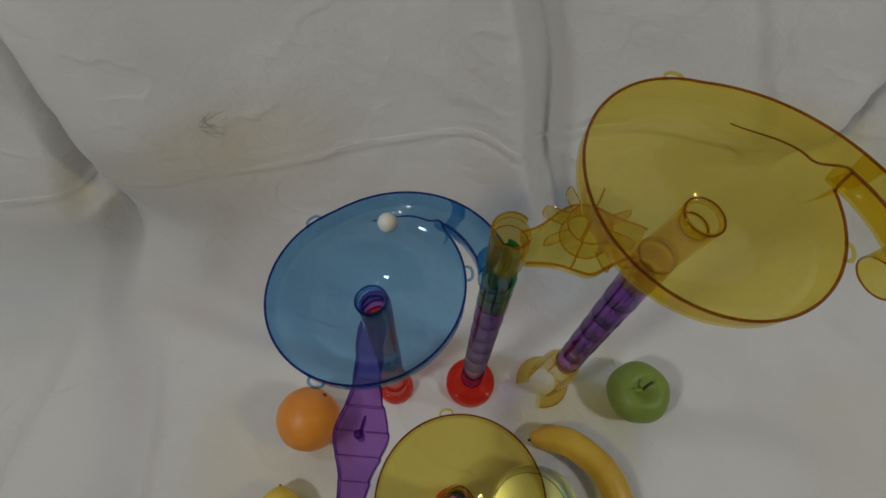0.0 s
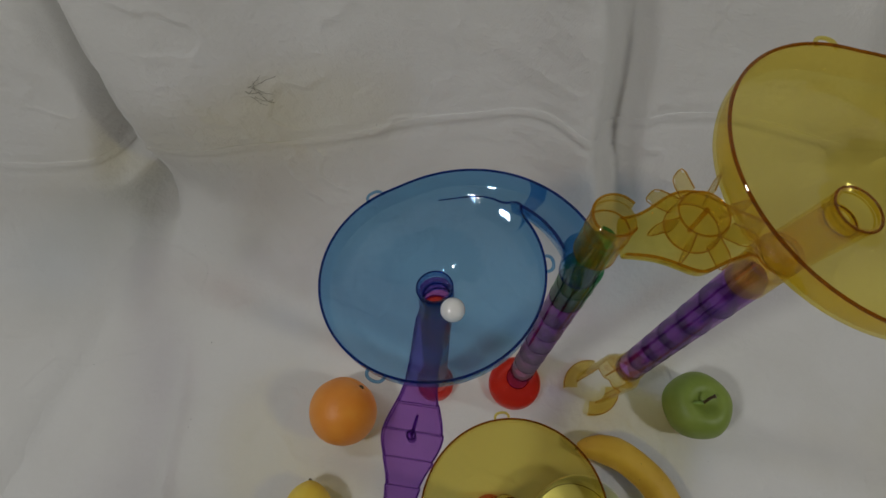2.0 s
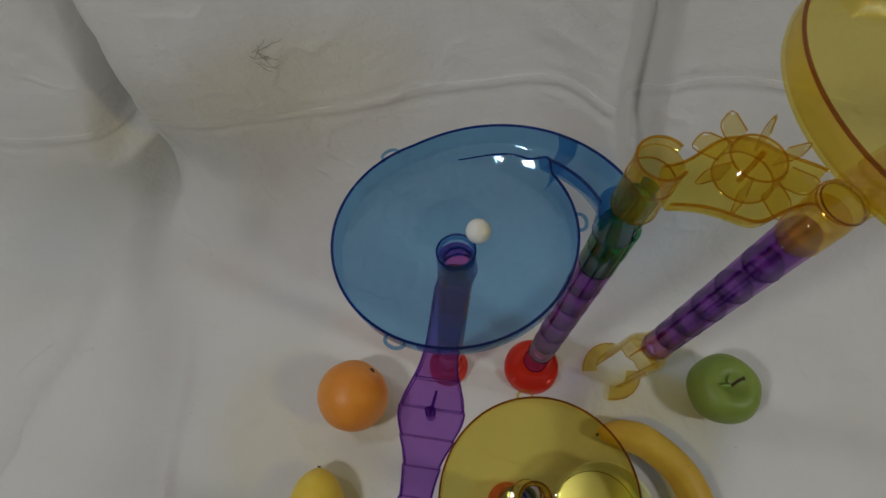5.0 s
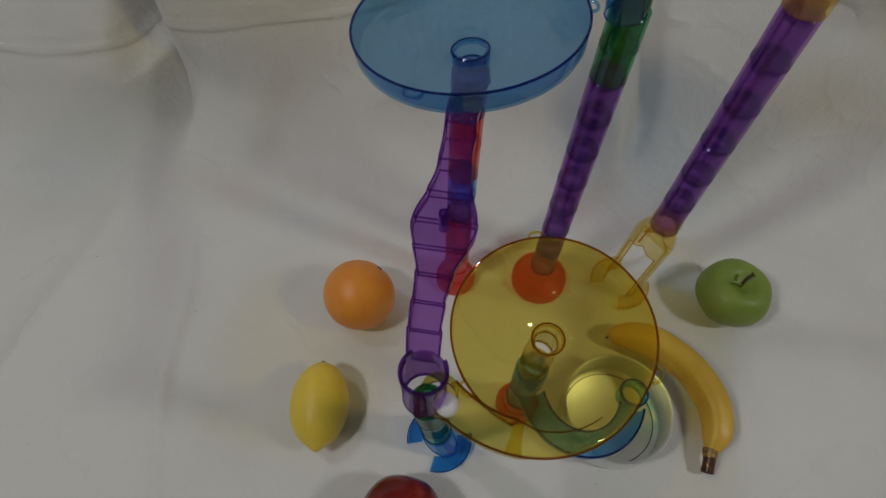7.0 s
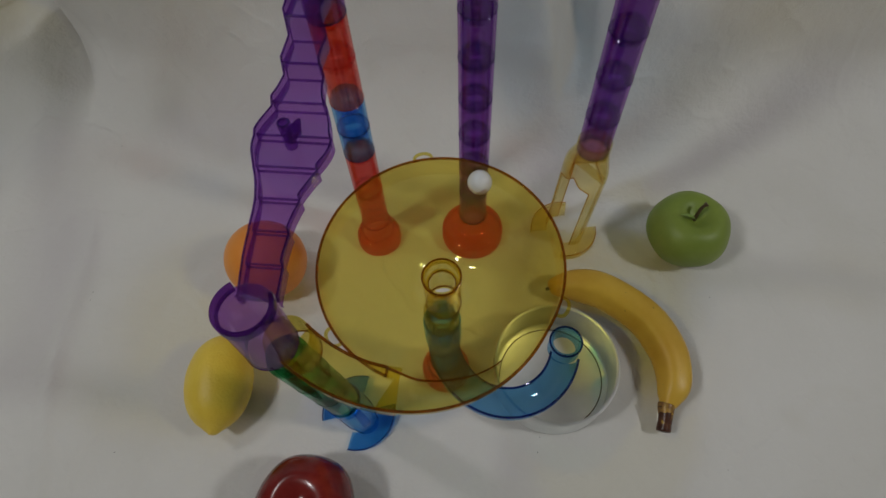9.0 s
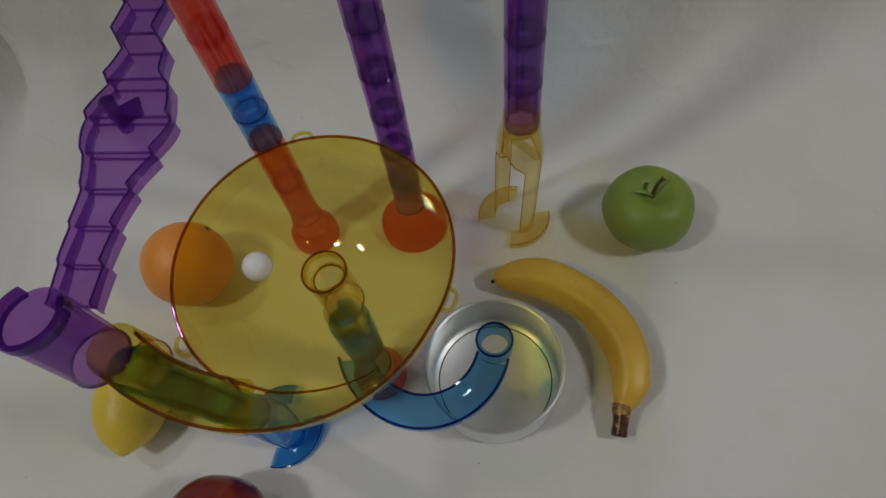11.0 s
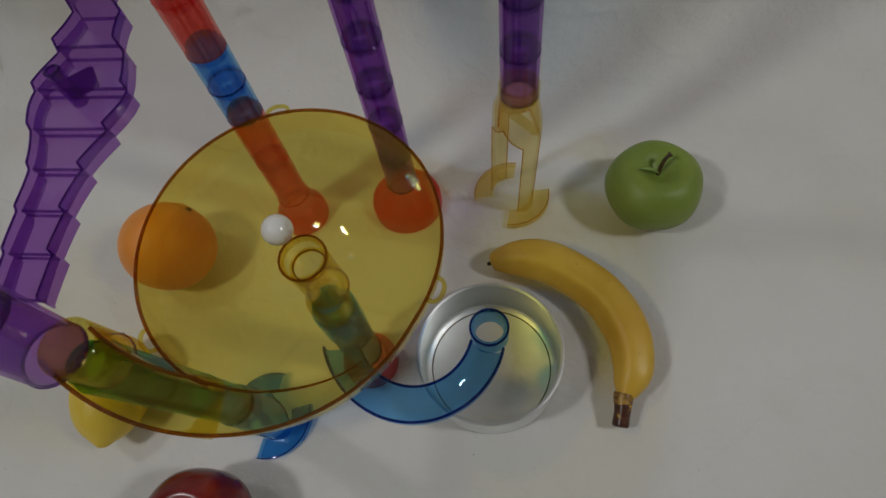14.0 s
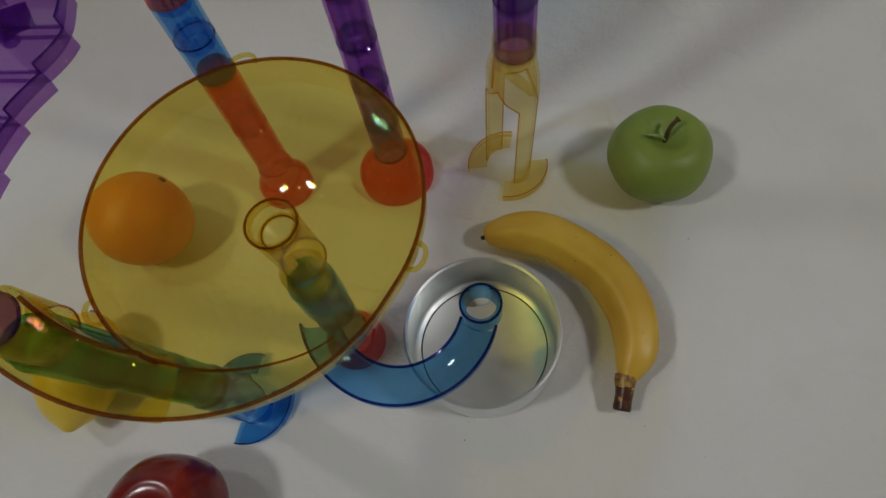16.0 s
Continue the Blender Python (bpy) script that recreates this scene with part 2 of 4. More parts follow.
def ramp01(v, a, b):
    t = min(max((v - a) / (b - a), 0.0), 1.0)
    return t * t * (3 - 2 * t)


def wall_foot(x):
    return 0.262 + 0.055 * (x + 0.35)


def cloth_point(x, s):
    """A point of the draped sheet: s runs along the floor, round the bend and up the back."""
    foot, radius, lean = wall_foot(x), 0.11, radians(74)
    start = foot - radius
    turn = radius * lean
    if s < start:
        p, n = Vector((x, s, 0)), Vector((0, 0, 1))
    elif s < start + turn:
        a = (s - start) / radius
        p = Vector((x, start + radius * math.sin(a), radius * (1 - math.cos(a))))
        n = Vector((0, -math.sin(a), math.cos(a)))
    else:
        e = s - start - turn
        p = Vector((x, start + radius * math.sin(lean) + e * math.cos(lean), radius * (1 - math.cos(lean)) + e * math.sin(lean)))
        n = Vector((0, -math.sin(lean), math.cos(lean)))
    w = ramp01(s, start - 0.02, start + turn)           # how far this is up the back
    up = ramp01(s, start + 0.05, start + turn + 0.02)
    h = 0.008 * noise.noise((x * 3.1, s * 2.3, 1.7)) * (0.15 + w) + 0.0035 * noise.noise((x * 9, s * 6, 4.2)) * (0.25 + w)
    h += 0.0020 * noise.noise((x * 24, s * 17, 2.2)) * (0.30 + 0.70 * w) + 0.0014 * (abs(noise.noise((x * 15 + s * 6, s * 11, 7.2))) ** 0.7) * (0.4 + 0.6 * w)
    slide = 0.0
    # the deep fold that hangs at the side, and the hollow below it
    low = 1 - ramp01(s, 0.36, 0.54)
    u = x + 0.409 - 0.11 * (s - 0.363) - 0.010 * math.sin((s - 0.36) * 16) - 0.016 * low - 0.008
    h += up * (0.040 * ramp01(s, seam_line(x) - 0.10, seam_line(x) + 0.12) * ramp01(u, -0.007, 0.003) * (1 - ramp01(u, 0.015, 0.20)) - (0.088 + 0.020 * low) * ramp01(s, seam_line(x) - 0.045, seam_line(x) + 0.015) * ramp01(u, -0.070 - 0.020 * low, -0.006) * (1 - ramp01(u, -0.007, 0.001)))
    slide -= 0.022 * up * bell(u, 0.004, 0.012)
    h -= 0.042 * bell(x + 0.415 - 0.2 * (s - 0.27), 0, 0.030) * bell(s, 0.285, 0.075)
    h += 0.010 * bell(x + 0.345 - 0.3 * (s - 0.2), 0, 0.035) * bell(s, 0.24, 0.09)
    # its counterpart on the other side
    u = 0.372 + 0.20 * (s - 0.528) - x
    top = up * ramp01(s, 0.44, 0.52)
    h += top * (0.030 * ramp01(u, -0.004, 0.008) * (1 - ramp01(u, 0.02, 0.16)) - 0.055 * ramp01(u, -0.08, -0.010) * (1 - ramp01(u, -0.008, 0.005)))
    slide += 0.020 * top * bell(u, 0.006, 0.014)
    # softer hanging folds
    q = x - 0.084 + 0.22 * (s - 0.438) - 0.004 * math.sin((s - 0.5) * 30)
    h += 0.024 * up * (ramp01(-q, -0.003, 0.008) * (1 - ramp01(-q, 0.010, 0.10)) - 0.9 * bell(q, 0.016, 0.018))
    h += 0.006 * up * (ramp01(x - 0.268 + 0.40 * (s - 0.62), -0.012, 0.004) * (1 - ramp01(x, 0.28, 0.34)))
    h += 0.005 * up * bell(x + 0.17 + 0.2 * (s - 0.5), 0, 0.05)
    # the seam along the back: an uneven ridge with a pressed line under it
    mid = seam_line(x)
    k = 0.55 + 0.75 * noise.noise((x * 7, 0.3, 8.1))
    h += up * (0.0017 * k * bell(s, mid, 0.006) - 0.0015 * bell(s, mid - 0.009, 0.0035) + 0.0016 * (1 - k) * bell(s, mid + 0.016, 0.006))
    # creases pressed into the part that lies on the ground
    flat = 1 - w
    c = x + 0.350 + 0.22 * s - 0.006 * math.sin(s * 21)
    h += flat * 0.0048 * bell(c, 0, 0.007) * ramp01(s, 0.16, 0.04)
    c = x + 0.482 - 0.11 * s - 0.006 * math.sin(s * 17)
    h += flat * (0.013 * bell(c, 0, 0.030) - 0.006 * bell(c, -0.06, 0.04))
    h += flat * 0.0026 * bell(x - 0.265 - 0.12 * (s + 0.06), 0, 0.004) * ramp01(s, -0.02, -0.06)
    for a, b, amp, wid in ((0.24, 0.9, 0.0045, 0.03), (0.38, 0.75, 0.006, 0.03), (0.10, 1.1, 0.004, 0.022), (-0.22, -0.6, 0.004, 0.03), (0.50, -0.9, 0.007, 0.03)):
        h += amp * (1 - 0.5 * w) * bell((x - a) - b * (s - 0.2), 0, wid) * bell(s, 0.19, 0.10)
    p = p + Vector((slide, 0, 0))
    # nearly level where the run and the fruit stand
    calm = bell(x - 0.05, 0, 0.27) * (1 - ramp01(s, 0.11, 0.17))
    return p + n * (h * (1 - 0.96 * calm))


def seam_line(x):
    return wall_foot(x) - 0.11 + 0.11 * radians(74) + 0.082 + 0.006 * math.sin(x * 14) + 0.003 * math.sin(x * 37) + 0.075 * ramp01(x, -0.36, 0.0) - 0.032 * bell(x, 0.078, 0.040) - 0.028 * ramp01(-x, 0.415, 0.46)


def build_cloth():
    xs = [-1.3 + 0.05 * i for i in range(13)] + [-0.68 + 0.0045 * i for i in range(293)] + [0.65 + 0.05 * i for i in range(14)]
    ss = [-1.1 + 0.05 * i for i in range(16)] + [-0.33 + 0.0045 * i for i in range(222)] + [0.68 + 0.04 * i for i in range(16)]
    bm = bmesh.new()
    grid = [[bm.verts.new(cloth_point(x, s)) for s in ss] for x in xs]
    for i in range(len(xs) - 1):
        for j in range(len(ss) - 1):
            bm.faces.new((grid[i][j], grid[i + 1][j], grid[i + 1][j + 1], grid[i][j + 1]))
    ob = part("backdrop_cloth", bm, CLOTH, angle=180)
    tagged(ob, "creased white cotton sheet draped over floor and back", "cloth", kind="structure")
    return ob


build_cloth()


def hem():
    """The sewn edge along the seam: a narrow doubled strip that stands a little proud."""
    bm = bmesh.new()
    rows = []
    for i in range(230):
        x = -0.66 + 0.0042 * i
        m = seam_line(x)
        w = 0.0045 + 0.0012 * noise.noise((x * 30, 0.1, 0.5))
        out = 0.0007 + 0.0005 * noise.noise((x * 22, 3.1, 0.5))
        ends = [cloth_point(x, m - w), cloth_point(x, m + w)]
        o = Vector((0, -out, out * 0.3))
        back = Vector((0, 0.002, -0.0006))
        rows.append([bm.verts.new(v) for v in (ends[0] + back, ends[0] + o, cloth_point(x, m) + o * 1.25, ends[1] + o * 0.9, ends[1] + back)])
    for a, b in zip(rows, rows[1:]):
        for j in range(4):
            bm.faces.new((a[j], b[j], b[j + 1], a[j + 1]))
    ob = part("cloth_hem", bm, CLOTH)
    return tagged(ob, "narrow sewn hem across the white sheet", "cloth", kind="structure")


hem()


def slab(name, cx, cy, cz, sx, sy, sz):
    ob = part(name, box(bmesh.new(), cx, cy, cz, sx, sy, sz), WALL, smooth=False)
    return tagged(ob, kind="structure")


slab("floor", 0, 0.3, -0.09, 4.4, 4.4, 0.1)
slab("wall_north", 0, 2.55, 1.2, 4.4, 0.1, 2.48)
slab("wall_south", 0, -1.95, 1.2, 4.4, 0.1, 2.48)
slab("wall_east", 2.25, 0.3, 1.2, 0.1, 4.4, 2.48)
slab("wall_west", -2.25, 0.3, 1.2, 0.1, 4.4, 2.48)
slab("ceiling", 0, 0.3, 2.5, 4.6, 4.6, 0.1)

# ---- the marble run ----
T1, T2, T3, TY, T4 = (-0.0630, 0.0920), (0.0295, 0.102), (0.1240, 0.101), (0.0125, -0.0415), (-0.0683, -0.1034)
R_TUBE, R_BORE, R_RIM = 0.0125, 0.0106, 0.0745

run = new("marble_run")
tagged(run, "tall see-through plastic marble run on the white cloth", "marble run")


# Darkened copies for the thin rods and rings that draw edge-on darkening.
DARK_OF = {YELLOW_LEG: YELLOW_EDGE_DARK, PURPLE_TUBE: PURPLE_EDGE_DARK, BLUE_TUBE: BLUE_RIM_DARK, YELLOW_TUBE: YELLOW_EDGE_DARK}


def tower(at, z0, pieces, mat, name, label, parent=run, lean=None):
    """Stacked tube lengths: each has a darkened line drawn at its end and a narrower spigot that shows inside the next
    one.
    """
    z = z0
    for length in pieces:
        ob = part(name, pipe(R_TUBE, R_BORE, z + 0.0004, z + length - 0.0004, at), mat, parent, label)
        bm = pipe(R_BORE - 0.0002, R_BORE - 0.0016, z + length - 0.006, z + length + 0.006, at, 24)
        part("spigot", bm, mat, ob)
        part("joint_line", pipe(R_TUBE + 0.00025, R_TUBE - 0.0009, z + 0.0001, z + 0.0009, at), DARK_OF.get(mat, mat), ob)
        if lean:
            ob.matrix_local = lean
        z += length


def ear_at(bm, at, angle, z, r=R_RIM):
    """A small flat loop that stands out from the rim."""
    a = radians(angle)
    c, s = math.cos(a), math.sin(a)
    loop = []
    for k in range(13):
        t = math.pi * k / 12
        out, side = 0.0058 * math.sin(t) ** 0.6 if 0 < k < 12 else 0.0, 0.0058 * math.cos(t)
        x, y = r - 0.0008 + out, side
        loop.append((at[0] + x * c - y * s, at[1] + x * s + y * c, z))
    rod(loop, 0.0011, 8, bm)


def bowl(name, at, z, turn, mat, rim_dark, label, lift=0.027, tilt=(0, 0), stem=0.075, size=0.9745, shift=(0, 0), wall=None, core=(0, 0)):
    """A funnel bowl with rim, centre tube and three ears. Over part of its turn the wall winds outwards and rises to an inlet
    channel, which ends in a socket at the angle turn. z is the height of the rim."""
    hub = new(name)
    hub.parent = run
    tagged(hub, label)
    open_from, open_to = 34.0, 112.0

    def wind(a):
        return max(0.0, 1 - a / open_to)

    def outer(a):
        return R_RIM + 0.0318 * wind(a) ** 1.25 if a <= open_to else R_RIM

    def rise(a):
        return lift * wind(a) ** 1.6 if a <= open_to else 0.0

    def place(a, r, h):
        t, k = radians(turn + a), 1 - ramp01(r, 0.013, 0.058)
        return Vector((at[0] + r * math.cos(t) + core[0] * k, at[1] + r * math.sin(t) + core[1] * k, z + h))

    def section(a):
        R, u = outer(a), rise(a)
        inside = [(R - 0.0012, u), (R - 0.0019, u - 0.0100), (R - 0.0036, u - 0.0138), (R - 0.0070, u - 0.0150), (min(0.0712, R - 0.0075), -0.0152), (0.0600, -0.0158), (0.046, -0.0170), (0.028, -0.0188), (0.0170, -0.0204), (0.0112, -0.0245)]
        outside = [(0.0125, -0.0262), (0.0172, -0.0220), (0.028, -0.0202), (0.046, -0.0184), (0.0602, -0.0172), (min(0.0714, R - 0.0073), -0.0167), (R - 0.0066, u - 0.0166), (R - 0.0026, u - 0.0150), (R - 0.0007, u - 0.0105), (R, u)]
        return inside + outside

    turns = [open_from + 3.0 * i for i in range(120)] + [open_from + 359.999]

    def shell(picks, close):
        bm = bmesh.new()
        cols = [[bm.verts.new(place(a, *section(a)[k])) for k in picks] for a in turns]
        for p, q in zip(cols, cols[1:]):
            for j in range(len(p) if close else len(p) - 1):
                k = (j + 1) % len(p)
                bm.faces.new((p[j], q[j], q[k], p[k]))
        bmesh.ops.remove_doubles(bm, verts=bm.verts, dist=2e-6)
        return bm

    part("dish", shell(range(2, 18), False), mat, hub)
    # the wall takes the deeper copy, for its edge-on darkening
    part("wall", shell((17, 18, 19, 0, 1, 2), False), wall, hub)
    part("rim", rod([place(a, outer(a) - 0.0005, rise(a) + 0.0003) for a in range(0, 396, 3)], 0.00085, 8), rim_dark, hub)
    well = (at[0] + core[0], at[1] + core[1])
    part("centre_tube", pipe(R_TUBE, R_BORE, z - stem, z - 0.0262, well), mat, hub)
    part("tube_lip", pipe(R_TUBE + 0.0004, R_BORE, z - 0.0262, z - 0.0226, well), mat, hub)
    part("lip_edge", pipe(R_TUBE + 0.0006, R_TUBE - 0.0006, z - 0.0232, z - 0.0224, well), rim_dark, hub)
    part("bore_step", pipe(R_BORE + 0.0002, R_BORE - 0.0018, z - 0.036, z - 0.034, well), mat, hub)
    part("bore_edge", pipe(R_BORE - 0.0012, R_BORE - 0.0020, z - 0.0343, z - 0.0336, well), rim_dark, hub)
    part("tube_end", pipe(R_TUBE + 0.0003, R_TUBE - 0.0008, z - stem - 0.0002, z - stem + 0.0006, well), rim_dark, hub)
    for a in (3, 124, 245):
        bm = bmesh.new()
        ear_at(bm, at, turn + a, z - 0.001)
        part("ear", bm, mat, hub)
    # the inlet channel beyond the notch
    wide = 0.0235
    path = [place(a, outer(a) - wide / 2, rise(a) - 0.0125) for a in range(0, 42, 2)]
    half = wide / 2
    sec = [(-half, 0.0125), (-half, 0.002), (-half * 0.8, -0.0018), (-half * 0.35, -0.0034), (half * 0.35, -0.0034), (half * 0.8, -0.0018), (half, 0.002), (half, 0.0125)]
    inner = [(q * 0.9, u + (0.0013 if u < 0.01 else 0.0)) for q, u in reversed(sec)]
    part("channel", sweep(path, sec + inner), mat, hub)
    part("inner_rim", rod([place(a, outer(a) - wide + 0.0005, rise(a) + 0.0003) for a in range(0, 36, 2)], 0.00095, 8), rim_dark, hub)
    part("notch_edge", rod([place(34, 0.0723, rise(34)), place(33, 0.0730, 0.004), place(32, 0.0742, 0.0)], 0.0009, 8), rim_dark, hub)
    # the wall between channel and dish sinks away beyond the notch
    line = []
    for a in range(34, 89, 3):
        f = (a - 34) / 54
        line.append((a, 0.0723 - 0.0060 * f ** 1.2, (rise(34) + 0.0005) * (1 - ramp01(f, 0.0, 0.28)) - 0.0135 * ramp01(f, 0.25, 1.0)))
    part("guide_edge", rod([place(a, r, h) for a, r, h in line], 0.0008, 6, None, [1.1 - 0.6 * i / (len(line) - 1) for i in range(len(line))]), rim_dark, hub)
    sx, sy = at[0] + 0.0955 * math.cos(radians(turn)), at[1] + 0.0955 * math.sin(radians(turn))
    part("socket", pipe(0.0127, 0.0119, z + lift - 0.030, z + lift - 0.002, (sx, sy)), mat, hub)
    part("socket_edge", pipe(0.0129, 0.0120, z + lift - 0.0305, z + lift - 0.0297, (sx, sy)), rim_dark, hub)
    n = Vector((tilt[0], tilt[1], 1)).normalized()
    turn_to = Vector((0, 0, 1)).rotation_difference(n).to_matrix().to_4x4()
    hub.matrix_local = Matrix.Translation((at[0] + shift[0], at[1] + shift[1], z)) @ turn_to @ Matrix.Scale(size, 4) @ Matrix.Translation((-at[0], -at[1], -z))
    return hub


def angle_to(a, b):
    return math.degrees(math.atan2(b[1] - a[1], b[0] - a[0]))


bowl("blue_bowl", T1, 0.3454, angle_to(T1, T2), BLUE, BLUE_RIM_DARK, "clear blue funnel bowl with winding inlet", 0.0245, (-0.1131, 0.0865), 0.048, shift=(-0.0032, -0.0021), wall=BLUE_WALL_DARK)
bowl("yellow_bowl", TY, 0.1997, angle_to(TY, T4), YELLOW, YELLOW_RIM_DARK, "clear yellow funnel bowl low on the run", tilt=(0.0072, -0.0915), stem=0.070, shift=(0.0020, -0.0017), wall=YELLOW_WALL_DARK)
bowl("yellow_bowl", (0.1269, 0.1034), 0.4774, -24.0, YELLOW, YELLOW_RIM_DARK, "clear yellow funnel bowl at the top of the run", 0.027, (0.1753, 0.0279), wall=YELLOW_WALL_DARK, core=(0.0075, -0.0035))


# towers
def flared_foot(at, r, z1, mat, label):
    prof = [(r - 0.0016, 0.0005), (r, 0.0005), (r, 0.0105), (r - 0.0007, 0.0135), (r - 0.0028, 0.0158), (r * 0.80, 0.0166), (r * 0.70, 0.0160), (r * 0.66, 0.0172), (0.0162, 0.0190), (0.0143, 0.0225), (0.0138, z1), (0.0122, z1), (0.0121, 0.0195), (0.0150, 0.0172), (r * 0.66, 0.0152), (r * 0.79, 0.0148), (r - 0.0038, 0.0142), (r - 0.0019, 0.0122), (r - 0.0016, 0.0100)]
    return part("base", lathe(prof, 56, True, at), mat, run, label)


flared_foot(T2, 0.0300, 0.036, RED_BASE, "clear red round base")
tower(T2, 0.0345, [0.0379] * 7, PURPLE_TUBE, "tube", "clear purple tube")
tower(T2, 0.3000, [0.0262, 0.0262], GREEN, "tube", "clear green tube")


def notched_insert(at, z0, z1, mat, parent, turn=0):
    """A short inner tube whose upper edge is cut into three teeth."""
    ob = part("insert", pipe(R_BORE - 0.0003, R_BORE - 0.0018, z0, z1 - 0.007, at, 28), mat, parent, "clear green notched insert")
    for k in range(3):
        a = turn + 120 * k
        part("tooth", pipe(R_BORE - 0.0003, R_BORE - 0.0018, z1 - 0.0069, z1, at, 8, None, (a, a + 62)), mat, ob)


notched_insert(T2, 0.3530, 0.3900, GREEN, run, 20)

flared_foot(T1, 0.0215, 0.034, RED, "clear red round base")
tower(T1, 0.0330, [0.0510, 0.0510], RED, "tube", "clear red tube")
tower(T1, 0.1350, [0.0285, 0.0285], BLUE_TUBE, "tube", "clear blue tube")
tower(T1, 0.1920, [0.0380, 0.0340], RED, "tube", "clear red tube")

flared_foot(TY, 0.0205, 0.030, RED, "clear red round base")
tower(TY, 0.0280, [0.0370, 0.0440], BLUE_TUBE, "tube", "clear blue tube")
notched_insert(TY, 0.1092, 0.1235, GREEN, run, 70)
part("tube", pipe(R_TUBE, R_BORE, 0.1095, 0.1284, TY), YELLOW_TUBE, run, "clear yellow tube")


def arch_leg(at, top, turn, mat, spread=0.030, label="", foot=(0.0, 0.0), lean=None, arc=50):
    """A tube that widens into a flattened shell and parts into two legs, each on a skirted foot plate."""
    leg = new("leg_stand")
    leg.parent = run
    tagged(leg, label)
    edge_mat = DARK_OF.get(mat, mat)
    ct, st = math.cos(radians(turn)), math.sin(radians(turn))
    knee = top - 0.038

    def spot(x, y, z):
        f = 1 - min(1.0, z / top)
        return Vector((at[0] + x * ct - y * st + foot[0] * f, at[1] + x * st + y * ct + foot[1] * f, z))

    def wide(z):
        return 0.0134 + 0.0074 * (1 - ramp01(z, knee + 0.002, top - 0.008)) ** 0.8

    def spread_of(z):
        if z >= knee:
            return 90.0
        return 41 + 49 * (1 - min(1.0, (knee - z) / 0.013)) ** 0.5 if z > knee - 0.013 else 41.0

    part("collar", pipe(0.0136, 0.0112, top - 0.012, top, at), mat, leg)
    heights = [top - 0.008 - (top - 0.008 - knee) * i / 10 for i in range(11)] + [knee - 0.013 * (i / 6) ** 2 for i in range(1, 7)]
    heights += [knee - 0.013 - (knee - 0.0165) * i / 6 for i in range(1, 7)]
    for sgn in (1, -1):
        bm = bmesh.new()
        rows = []
        for z in heights:
            row = []
            for inset in (0.0, 0.0018):
                ring = []
                for c in range(15):
                    d = radians(-spread_of(z) + 2 * spread_of(z) * c / 14)
                    ring.append(bm.verts.new(spot(sgn * (wide(z) - inset) * math.cos(d), (0.0134 - inset) * math.sin(d), z)))
                row.append(ring)
            rows.append(row[0] + row[1][::-1])
        for a, b in zip(rows, rows[1:]):
            for k in range(30):
                m = (k + 1) % 30
                if k in (14, 29) and a[k].co.z > knee + 0.0001:
                    continue
                bm.faces.new((a[k], b[k], b[m], a[m]))
        bm.faces.new(rows[-1])
        shell = part("leg", bm, mat, leg)
        for side in (1, -1):
            line = [spot(sgn * wide(z) * math.cos(radians(spread_of(z))), side * 0.0134 * math.sin(radians(spread_of(z))), z) for z in heights if z <= knee + 0.0005]
            part("leg_edge", rod(line, 0.0005, 6), edge_mat, shell)
        a0 = turn + (0 if sgn > 0 else 180)
        mid = (at[0] + foot[0], at[1] + foot[1])
        prof = [(0.0165, 0.0056), (spread - 0.0008, 0.0060), (spread, 0.0054), (spread + 0.0004, 0.0006), (spread - 0.0010, 0.0006), (spread - 0.0014, 0.0044), (0.0165, 0.0042)]
        plate = part("foot_plate", lathe(prof, 24, True, mid, None, (a0 - arc, a0 + arc)), mat, leg)
        part("plate_edge", rod([(mid[0] + (spread - 0.0003) * math.cos(radians(a0 + d)), mid[1] + (spread - 0.0003) * math.sin(radians(a0 + d)), 0.0060) for d in range(-arc, arc + 1, 4)], 0.0005, 6), edge_mat, plate)
    part("peg", rod([spot(-0.0150, 0.0, knee + 0.004), spot(0.0185, 0.0, knee + 0.003)], 0.0034, 14), mat, leg)
    part("rib", rod([spot(-0.006, -0.011, top - 0.012), spot(-0.006, -0.0125, knee - 0.001)], 0.0009, 8), edge_mat, leg)
    if lean:
        leg.matrix_local = lean
    return leg


arch_leg(T3, 0.1450, -45, YELLOW_LEG, 0.032, "clear yellow arched leg stand", (-0.0040, 0.0075), arc=52)
tower(T3, 0.1345, [0.0381] * 6, PURPLE_TUBE, "tube", "clear purple tube")
part("tube", pipe(R_TUBE + 0.0008, R_BORE, 0.3634, 0.3885, T3), YELLOW_TUBE, run, "clear yellow tube")

# the front tower leans a little
foot = Vector((-0.0590, -0.0840, 0.0))
lean = Matrix.Translation(foot) @ Vector((0, 0, 1)).rotation_difference(Vector((T4[0], T4[1], 0.215)) - foot).to_matrix().to_4x4() @ Matrix.Translation((-T4[0], -T4[1], 0))
arch_leg(T4, 0.0620, -42, BLUE_TUBE, 0.031, "clear blue arched leg stand", lean=lean, arc=58)
tower(T4, 0.0585, [0.0440, 0.0440, 0.0440], GREEN, "tube", "clear green tube", lean=lean)


